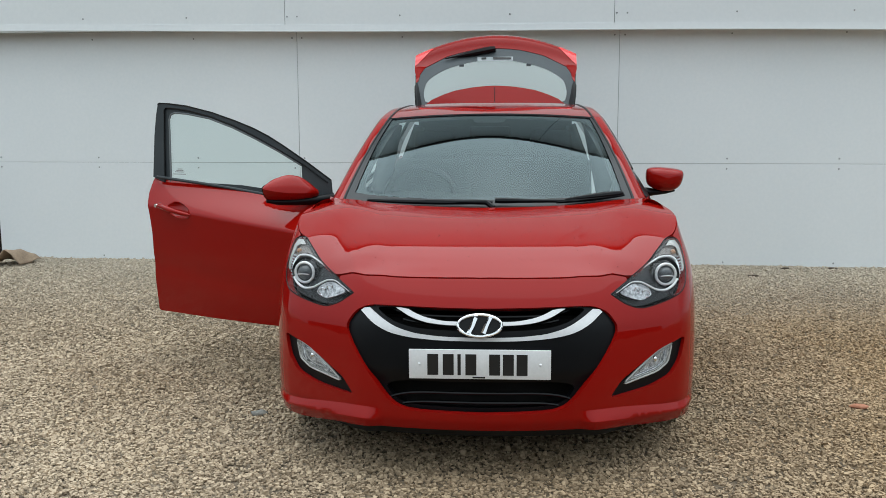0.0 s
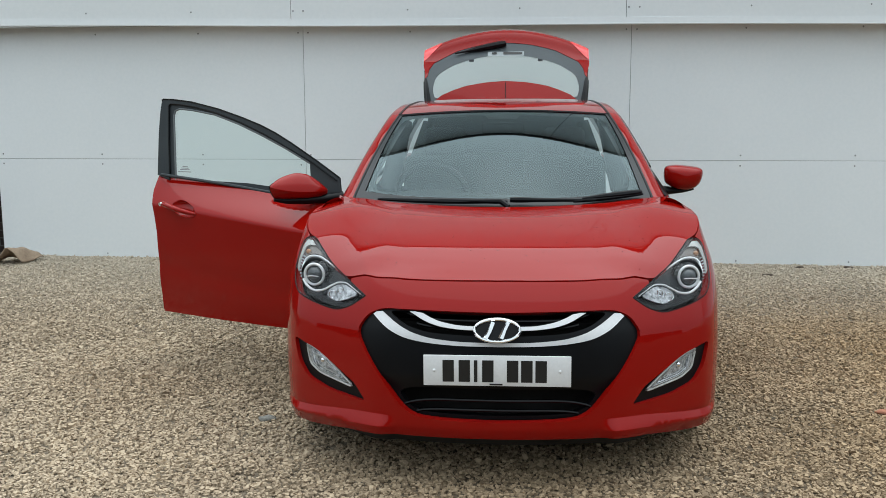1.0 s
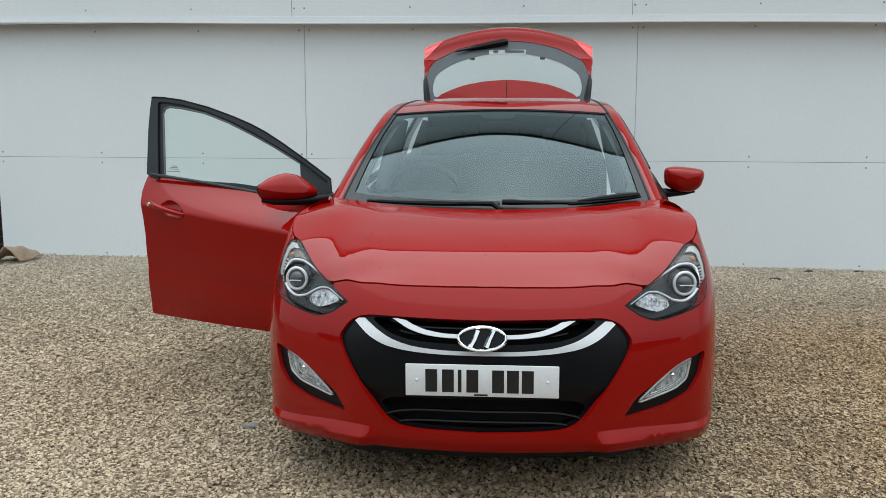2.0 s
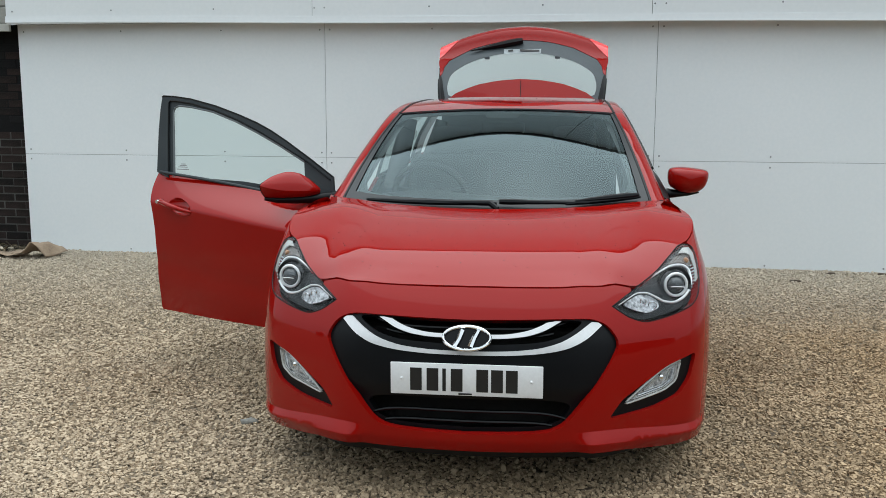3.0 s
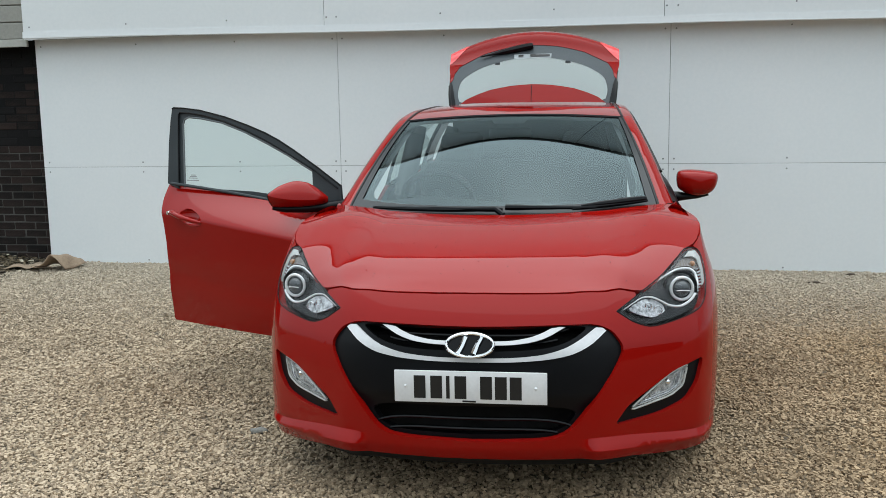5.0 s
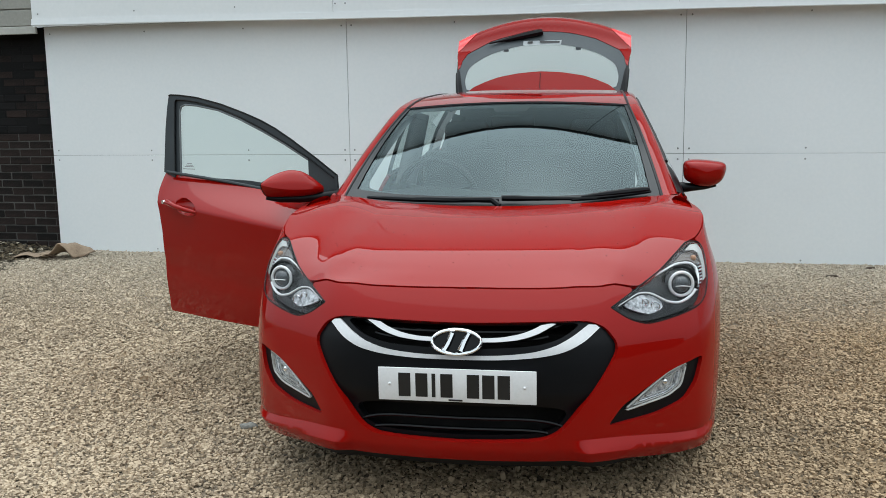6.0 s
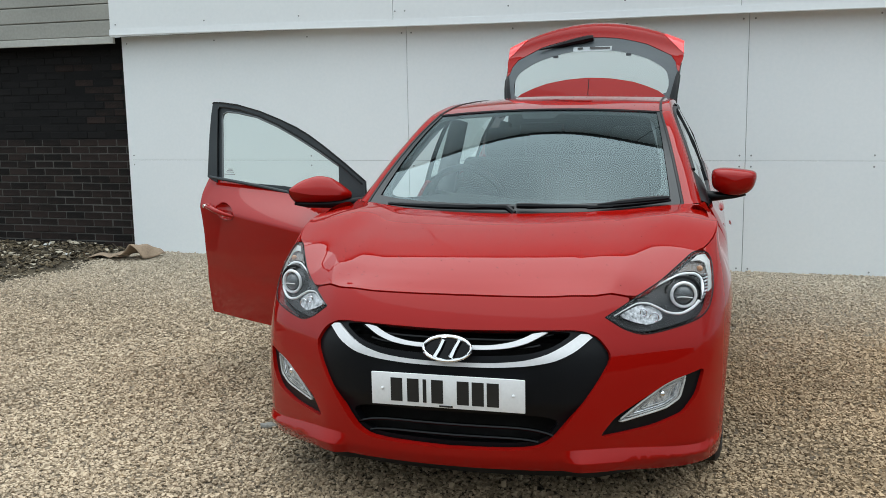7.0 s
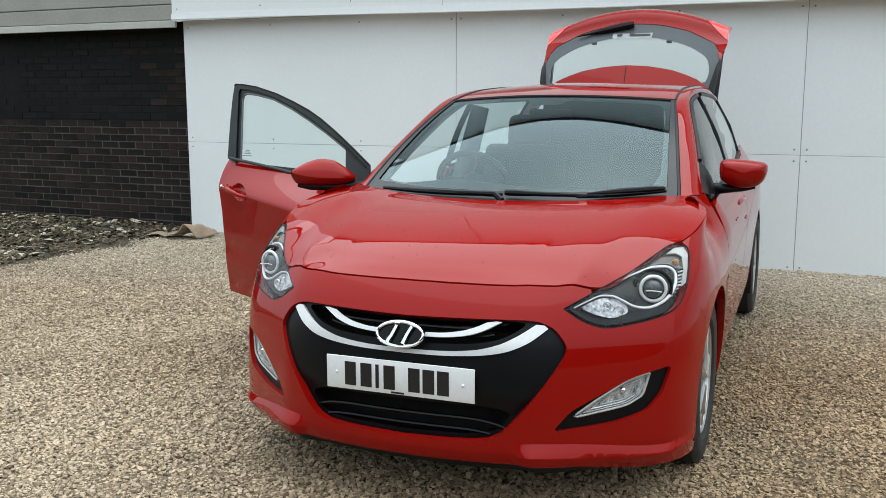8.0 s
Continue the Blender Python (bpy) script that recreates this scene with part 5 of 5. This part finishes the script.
def build_open_door():
    """The driver's door, swung out on its hinges: a along it, z up, and out of its skin."""
    hinge, ud, nd = np.array((-0.86, 1.20)), np.array((-0.866, 0.500)), np.array((-0.500, -0.866))

    def at(a, z, out=0.0):
        p = hinge + 0.937 * a * ud + out * nd
        return (p[0], p[1], z)

    crease = lambda a: 0.788 + 0.0695 * a

    def skin(u, k):
        a = -u
        o = -0.50 * k - 1.2 * max(0, k) ** 2 if k > 0 else 0.055 * k - 0.05 * ease(-0.30, -0.56, k) * (-0.30 - min(k, -0.30))
        o += 0.014 * math.sin(math.pi * min(max(a / 1.25, 0), 1)) - 0.005 * math.exp(-((k + 0.33) / 0.05) ** 2)
        o -= 0.13 * max(0.0, 1.3 - a) * ease(0.0, 0.16, k)
        return at(a, crease(a) + k, o)

    loop = [(0.03, 0.305), (0.24, 0.300), (0.74, 0.285), (1.288, 0.272), (1.298, 0.285), (1.282, 0.55), (1.275, 0.72), (1.282, 0.81), (1.292, 0.876), (1.322, 0.945), (1.342, 1.024), (0.904, 0.992), (0.587, 0.962), (0.40, 0.943), (0.10, 0.912), (0.08, 0.86), (0.04, 0.75)]
    neg = [(-a, z - crease(a)) for a, z in loop]
    cup = [(1.035 + 0.105 * math.cos(k) * (1 - 0.2 * math.cos(k)), 0.864 + 0.10 * 0.2 * math.cos(k) + 0.040 * math.sin(k)) for k in np.linspace(0, 2 * math.pi, 25)[:-1]]
    cup = [(-a, z - crease(a)) for a, z in cup][::-1]
    door = panel("front_door", skin, neg, 0.022, PAINT, car, "red driver's door standing wide open", holes=(cup,), depth=0.03, lines=[[(-0.90, q), (-0.5, q), (-0.09, q)] for q in (-0.012, 0.0, 0.012)])

    def leaf(u, z):
        """The plane of the window, which leans in towards its top and its front."""
        return at(-u, z, -0.09 - 0.161 * (1.3 + u) - 0.17 * (z - 1.05))
    outer = [(1.336, 1.030), (1.354, 1.262), (1.355, 1.373), (1.350, 1.436), (1.338, 1.442), (1.265, 1.439), (1.134, 1.425), (0.942, 1.387), (0.769, 1.340), (0.644, 1.301), (0.544, 1.262), (0.433, 1.210), (0.269, 1.126), (0.116, 1.042), (0.091, 0.925)]
    groove = [(1.243, 1.000), (1.276, 1.231), (1.296, 1.405), (1.285, 1.416), (1.220, 1.413), (1.114, 1.400), (0.947, 1.365), (0.782, 1.316), (0.620, 1.256), (0.461, 1.189), (0.286, 1.112), (0.128, 1.026), (0.108, 0.925)]
    clear = [(1.204, 0.996), (1.240, 1.231), (1.259, 1.350), (1.251, 1.377), (1.221, 1.388), (1.129, 1.381), (0.966, 1.356), (0.797, 1.307), (0.639, 1.250), (0.479, 1.186), (0.311, 1.111), (0.279, 0.925)]
    outer, groove, clear = ([(-a, z) for a, z in q] for q in (outer, groove, clear))
    panel("window_frame", leaf, outer + groove[::-1], 0.03, SLATE, door, "dark slate window frame", depth=0.014)
    panel("window_seal", leaf, groove + [(-0.70, 0.955)], 0.03, SLATE, door, "slate inner seal and mirror sail", holes=(clear[:-1] + [(-0.285, 0.965), (-0.70, 1.000), (-1.19, 1.012)],), depth=0.006, lift=-0.007)
    part("frame_groove", tube_bm([leaf(*p) for p in groove[:-1]], 0.0042, 6), GLOSS_BLACK, door)
    part("frame_edge", tube_bm([leaf(*p) for p in outer[3:-1]], 0.0042, 6), GLOSS_BLACK, door)
    part("glass_run", tube_bm([np.array(leaf(*p)) + np.array((0.003, 0.005, 0.0)) for p in clear[:-1]], 0.0055, 6), PALE_SEAL, door, "pale grey glass run")
    pn = panel("window_pane", leaf, clear, 0.06, SIDE_GLASS, door, "clear raised window pane", depth=0, lift=-0.014)
    pn.visible_shadow = False
    etch = bmesh.new()
    for k, (w, zz) in enumerate(((0.018, 1.078), (0.026, 1.070), (0.034, 1.062), (0.046, 1.050))):
        q = [np.array(leaf(-1.135 - sx * w, zz + sz * 0.002)) + np.array((-0.003, -0.006, 0)) for sx, sz in ((-1, -1), (1, -1), (1, 1), (-1, 1))]
        etch.faces.new([etch.verts.new(c) for c in q])
    part("glass_mark", etch, TRIM, door, smooth=False)
    ws = path3([(1.325, 1.036, 0.0), (0.904, 0.999, 0.0), (0.587, 0.965, 0.0), (0.397, 0.943, 0.0), (0.175, 0.921, 0.0)])
    part("waist_strip", tube_bm([at(a, z, -0.07 - 0.161 * (1.3 - a) - 0.17 * (z - 1.05)) for a, z, _ in (ws(0.035 + 0.965 * k / 20) for k in range(21))], 0.0085, 8), SLATE, door, "dark waist strip")
    # inner side and edge of the door
    bm = bmesh.new()
    ins = [(0.05, 0.31), (1.20, 0.285), (1.225, 0.60), (1.23, 0.97), (0.12, 0.90)]
    lean = (0.0, 0.0, 0.0, 0.0, 0.15)
    f0 = [bm.verts.new(at(a, z, -0.10 - w)) for (a, z), w in zip(ins, lean)]
    f1 = [bm.verts.new(at(a, z, -0.16 - w)) for (a, z), w in zip(ins, lean)]
    bm.faces.new(f0)
    bm.faces.new(f1[::-1])
    for k in range(5):
        bm.faces.new((f0[k], f1[k], f1[(k + 1) % 5], f0[(k + 1) % 5]))
    bmesh.ops.recalc_face_normals(bm, faces=bm.faces)
    part("door_lining", bm, DASH, door, "black door lining", smooth=False)
    # handle in its recess
    h = [at(a, 0.887 - 0.044 * (1.155 - a) / 0.24, o) for a, o in ((1.175, 0.004), (1.15, 0.030), (1.05, 0.040), (0.96, 0.030), (0.905, 0.004))]
    part("handle", tube_bm(h, [0.011, 0.015, 0.014, 0.012, 0.005], 10), PAINT, door, "red pull handle")
    mid = np.mean(np.array(cup), axis=0)

    def bowl(u, k):
        p, r = np.array(skin(u, k)), min(1.0, math.hypot((u - mid[0]) / 0.105, (k - mid[1]) / 0.042))
        return tuple(p - np.array((nd[0], nd[1], 0.0)) * 0.034 * (1 - r ** 3))
    rec = panel("handle_recess", bowl, cup, 0.011, PAINT, door, depth=0)
    part("recess_lip", tube_bm([np.array(skin(*p)) for p in cup[:13]], 0.003, 6), PAINT, rec)
    part("lock_cap", tube_bm([at(1.160, 0.886, 0.03), at(1.160, 0.886, 0.050)], [0.012, 0.010], 12), CHROME, door, "bright lock cap")
    build_end_mirror(door)


MIRROR_R = (0.915, 1.64, 1.030)


def build_tailgate():
    """The tailgate, swung up above the roof."""
    tg = new("tailgate")
    tg.parent = car
    tg["label"] = "red tailgate raised open above the roof"
    half = spline([0.0, 0.15, 0.35, 0.50, 0.8, 1.0], [0.565, 0.580, 0.590, 0.608, 0.605, 0.60])
    # side profile from the hinge: spoiler, glass, lower panel
    prof = path3([(3.61, 1.44), (3.65, 1.51), (3.69, 1.575), (3.79, 1.70), (3.89, 1.80), (3.93, 1.85), (3.97, 1.92), (4.02, 1.945), (4.30, 1.965)])

    def skin(u, v):
        y, z = prof(v)
        bow = u * u
        return (u * half(v), y + 0.03 * bow, z - (0.085 * ease(0.12, 0.75, v) + 0.055) * bow)
    # spoiler
    panel("spoiler", skin, [(-0.97, -0.03), (0.97, -0.03), (0.93, 0.02), (0.80, 0.072), (0.65, 0.102), (0.50, 0.125), (0.25, 0.143), (0.0, 0.150), (-0.25, 0.143), (-0.50, 0.125), (-0.65, 0.102), (-0.80, 0.072), (-0.93, 0.02)], 0.035, PAINT, tg, "red roof spoiler with a centre seam", depth=0.012, lift=0.012)
    part("seam", tube_bm([np.array(skin(0.0, v)) + np.array((0, -0.013, 0)) for v in np.linspace(0, 0.145, 6)], 0.003, 6), GLOSS_BLACK, tg)
    pane = loft("rear_window", skin, 24, 16, SIDE_GLASS, tg, "clear rear window", u0=-0.95, u1=0.95, v0=0.02, v1=0.56)
    pane.visible_shadow = False
    hole = rounded([(-0.88, 0.04), (0.0, 0.04), (0.88, 0.04), (0.91, 0.14), (0.86, 0.28), (0.64, 0.37), (0.30, 0.415), (0.0, 0.425), (-0.30, 0.415), (-0.64, 0.37), (-0.86, 0.28), (-0.91, 0.14)], 2, 0.2)
    panel("black_border", skin, [(-1, 0.0), (1, 0.0), (1, 0.56), (-1, 0.56)], 0.04, TINTED, pane, holes=(hole,), depth=0.0, lift=0.004)
    low = [(-1.0, 0.275), (-0.972, 0.30), (-0.945, 0.385), (-0.875, 0.462), (-0.6, 0.528), (-0.3, 0.547), (0.0, 0.552), (0.3, 0.547), (0.6, 0.528), (0.875, 0.462), (0.945, 0.385), (0.972, 0.30), (1.0, 0.275), (1.0, 0.97), (0.0, 1.0), (-1.0, 0.97)]
    panel("lower_panel", skin, low, 0.04, PAINT, tg, "red lower tailgate panel", depth=0.05, lift=0.008)
    for sd in (1, -1):
        lamp = [(0.78, 0.655), (0.88, 0.60), (1.0, 0.535), (1.0, 0.72), (0.80, 0.72)]
        panel("tail_lamp", skin, lamp if sd > 0 else [(-a, b) for a, b in lamp][::-1], 0.03, LAMP_RED, tg, "red tail lamp piece", depth=0.003, lift=0.011)
        part("side_trim", tube_bm([np.array(skin(sd * 1.0, v)) for v in np.linspace(-0.02, 0.40, 14)], [0.014 - 0.0006 * k for k in range(14)], 8), GLOSS_BLACK, tg, "black window side trim")
        wedge = [(0.925, -0.03), (1.02, -0.03), (1.02, 0.24), (0.985, 0.285), (0.965, 0.22), (0.945, 0.10)]
        panel("side_trim", skin, wedge if sd > 0 else [(-a, b) for a, b in wedge][::-1], 0.03, BLACK, tg, depth=0.02, lift=0.007)
        tab = np.array(skin(sd * 0.42, 0.395))
        part("heater_tab", box_bm(tab[0] - 0.018, tab[0] + 0.018, tab[1] - 0.014, tab[1] - 0.006, tab[2] - 0.010, tab[2] + 0.008, 0.002, 1), TINTED, pane, smooth=False)
        part("gas_strut", tube_bm([(sd * 0.56, 3.78, 1.25), (sd * 0.575, 3.98, 1.66)], 0.010, 8), BLACK, tg)
    a, b = np.array(skin(-0.62, 0.488)), np.array(skin(0.0, 0.528))
    w = part("rear_wiper", tube_bm([a + (b - a) * t + np.array((0, -0.018, 0.018)) for t in np.linspace(0, 1, 12)], [0.007, 0.008, 0.010, 0.013, 0.018, 0.024, 0.028, 0.030, 0.031, 0.031, 0.030, 0.024], 8, flat=0.8), BLACK, tg, "black rear wiper")
    q = [np.array(skin(u, v)) + np.array((0, -0.006, 0.006)) for u, v in ((-0.22, 0.415), (0.22, 0.415), (0.22, 0.465), (-0.22, 0.465))]
    bm = bmesh.new()
    bm.faces.new([bm.verts.new(c) for c in q])
    st = part("sticker", bm, STICKER, tg, "white dealer sticker with dark bars", smooth=False)
    bm = bmesh.new()
    for u0, u1 in ((-0.03, 0.20), (-0.17, -0.11)):
        bm.faces.new([bm.verts.new(np.array(skin(u, v)) + np.array((0, -0.008, 0.008))) for u, v in ((u0, 0.43), (u1, 0.43), (u1, 0.452), (u0, 0.452))])
    part("text_bar", bm, INK, st, smooth=False)


def build_interior():
    floor = box_bm(-0.76, 0.76, 1.25, 4.05, 0.20, 0.26)
    part("floor_pan", floor, DARK, car, smooth=False)
    part("bulkhead", box_bm(-0.74, 0.74, 1.18, 1.24, 0.20, 0.90), DARK, car, smooth=False)
    def tray(u, v):
        x = 0.86 * u
        y0 = sheet(fx(min(abs(x), 0.84), 0.20)[0], 0.20)[1] + 0.03
        return (x, y0 + (1.2 - y0) * v, 0.205 - 0.02 * abs(u) ** 3)
    loft("undertray", tray, 24, 4, DARK, car, u0=-0.96, u1=0.96)
    part("engine_bay", box_bm(-0.60, 0.60, 0.45, 1.17, 0.18, 0.68, 0.05), DARK, car)

    def dash(u, v):
        x = 0.72 * u
        prof = ((1.06, 0.928), (1.25, 0.940), (1.48, 0.955), (1.60, 0.945), (1.66, 0.90), (1.62, 0.70), (1.55, 0.45))
        k = v * (len(prof) - 1)
        i = min(int(k), len(prof) - 2)
        y, z = (prof[i][j] + (prof[i + 1][j] - prof[i][j]) * (k - i) for j in (0, 1))
        z += 0.03 * math.exp(-((x + 0.36) / 0.20) ** 2) * ease(0.15, 0.4, v) * ease(1.0, 0.6, v)
        y += 0.10 * u * u * ease(0.6, 0, v)
        return (x, y, z)
    loft("dashboard", dash, 30, 18, DASH, car, "black moulded dashboard", u0=-1, u1=1)
    st = ring("steering_wheel", (-0.37, 1.78, 0.93), (0, 0.88, 0.47), 0.185, 0.017, DASH, car)
    st["label"] = "black steering wheel"
    part("wheel_boss", tube_bm([(-0.37, 1.70, 0.89), (-0.37, 1.79, 0.935)], [0.05, 0.07], 14), DASH, st)
    for a in (0.2, 2.94, 4.4):
        part("spoke", tube_bm([(-0.37 + 0.05 * math.cos(a), 1.785, 0.93 + 0.04 * math.sin(a)), (-0.37 + 0.18 * math.cos(a), 1.78 - 0.17 * math.sin(a) * -0.45, 0.93 + 0.165 * math.sin(a))], 0.016, 6), SATIN if a == 4.4 else DASH, st)
    for x, nm in ((-0.37, "driver_seat"), (0.37, "passenger_seat")):
        bm = box_bm(x - 0.25, x + 0.25, 1.95, 2.45, 0.38, 0.56, 0.06, 3)
        s = part(nm, bm, SEAT, car, "dark cloth front seat")
        b2 = box_bm(-0.25, 0.25, -0.06, 0.06, 0.0, 0.60, 0.05, 3)
        bk = part("backrest", b2, SEAT, s)
        bk.matrix_basis = pose(x, 2.50, 0.52, -18, 0, 0)
        b3 = box_bm(-0.13, 0.13, -0.05, 0.05, 0.0, 0.19, 0.045, 3)
        hd = part("headrest", b3, SEAT, s)
        hd.matrix_basis = pose(x, 2.71, 1.075, -12, 0, 0)
    bm = box_bm(-0.62, 0.62, 3.0, 3.45, 0.40, 0.55, 0.05, 3)
    rs = part("rear_seat", bm, SEAT, car, "dark cloth rear bench")
    bk = part("backrest", box_bm(-0.64, 0.64, -0.06, 0.06, 0, 0.68, 0.05, 3), SEAT, rs)
    bk.matrix_basis = pose(0, 3.50, 0.50, -20, 0, 0)
    for x in (-0.38, 0.0, 0.38):
        hd = part("headrest", box_bm(-0.12, 0.12, -0.045, 0.045, 0, 0.14, 0.04, 3), SEAT, rs)
        hd.matrix_basis = pose(x, 3.74, 1.11, -8, 0, 0)
    # unseen shelf, added upright to block the bright rear opening behind the seats
    shelf = part("rear_blocking_shelf", box_bm(-0.56, 0.56, -0.012, 0.012, 0.0, 0.36, 0.006, 2), SEAT, car, "dark unseen shelf added behind the seats to block the rear opening")
    shelf.matrix_basis = pose(0, 3.62, 1.06, -14, 0, 0)
    # dark linings inside the flanks
    for sd, y0 in ((1, 1.45), (-1, 2.43)):
        def lining(u, v):
            y = y0 + (3.95 - y0) * u
            z = 0.24 + (belt(y) - 0.02 - 0.24) * v
            q = sheet(*fy(y, z))
            return (sd * (q[0] - 0.06), q[1], z)
        loft("side_lining", lining, 20, 6, DASH, car, "black lining inside the flank")
        part("rear_pillar_trim", tube_bm([(sd * 0.64, 3.46, 0.95), (sd * 0.54, 3.52, 1.28)], [0.06, 0.04], 10), SHADED_LINING, car)
    # roof lining and pillar trims; the lining's dark colour stands for cabin shade
    loft("roof_lining", lambda u, v: (roof(u, v)[0], roof(u, v)[1], roof(u, v)[2] - 0.025), 12, 16, SHADED_LINING, car, "grey roof lining with cabin shade in its colour", u0=-0.97, u1=0.97, v0=0.01, v1=0.98)
    for sd in (1, -1):
        f = rail(sd)
        loft("pillar_trim", lambda u, v: tuple(np.array(f(u, v)) + np.array((-sd * 0.03, 0.03, -0.02))), 3, 24, TRIM, car, "pale grey pillar trim", u0=-0.25, u1=0.9, v0=0.02, v1=0.9)
        # the middle pillar shares the lining's shade-darkened colour
        part("middle_pillar_trim", box_bm(sd * 0.70 - 0.03, sd * 0.70 + 0.03, 2.40, 2.50, 0.3, 0.95, 0.02), SHADED_LINING, car)
        part("belt_guide", tube_bm([(sd * 0.69, 2.45, 0.9), (sd * 0.60, 2.51, 1.31)], [0.06, 0.05], 10), PILLAR, car)
    part("inner_mirror", box_bm(-0.11, 0.11, 1.83, 1.86, 1.245, 1.305, 0.014, 3), BLACK, car, "black interior mirror")


def build_beads():
    """Rain beads standing on bonnet and roof."""
    rng = random.Random(21)
    bm = bmesh.new()
    for k in range(420):
        if k < 230:
            x, y = rng.uniform(-0.62, 0.62), rng.uniform(0.30, 0.98)
            p = Vector((x, y, hood_z(x, y)))
        else:
            p = Vector(roof(rng.uniform(-0.95, 0.95), rng.uniform(0.02, 0.8)))
        r = rng.uniform(0.0010, 0.0030)
        bmesh.ops.create_icosphere(bm, subdivisions=1, radius=r, matrix=Matrix.Translation(p) @ Matrix.Diagonal((1, 1, 0.5, 1)))
    tagged(part("rain_beads", bm, BEAD, car, "small clear rain beads"), kind="stuff")


build_front()
build_headlamps()
build_bonnet()
build_flanks()
build_roof_and_screen()
build_mirror(car, MIRROR_R)
build_wheels()
build_open_door()
build_tailgate()
build_interior()
build_beads()
car.matrix_world = pose(-0.115, 3.25, 0.0, 0, -0.25, 1.2)
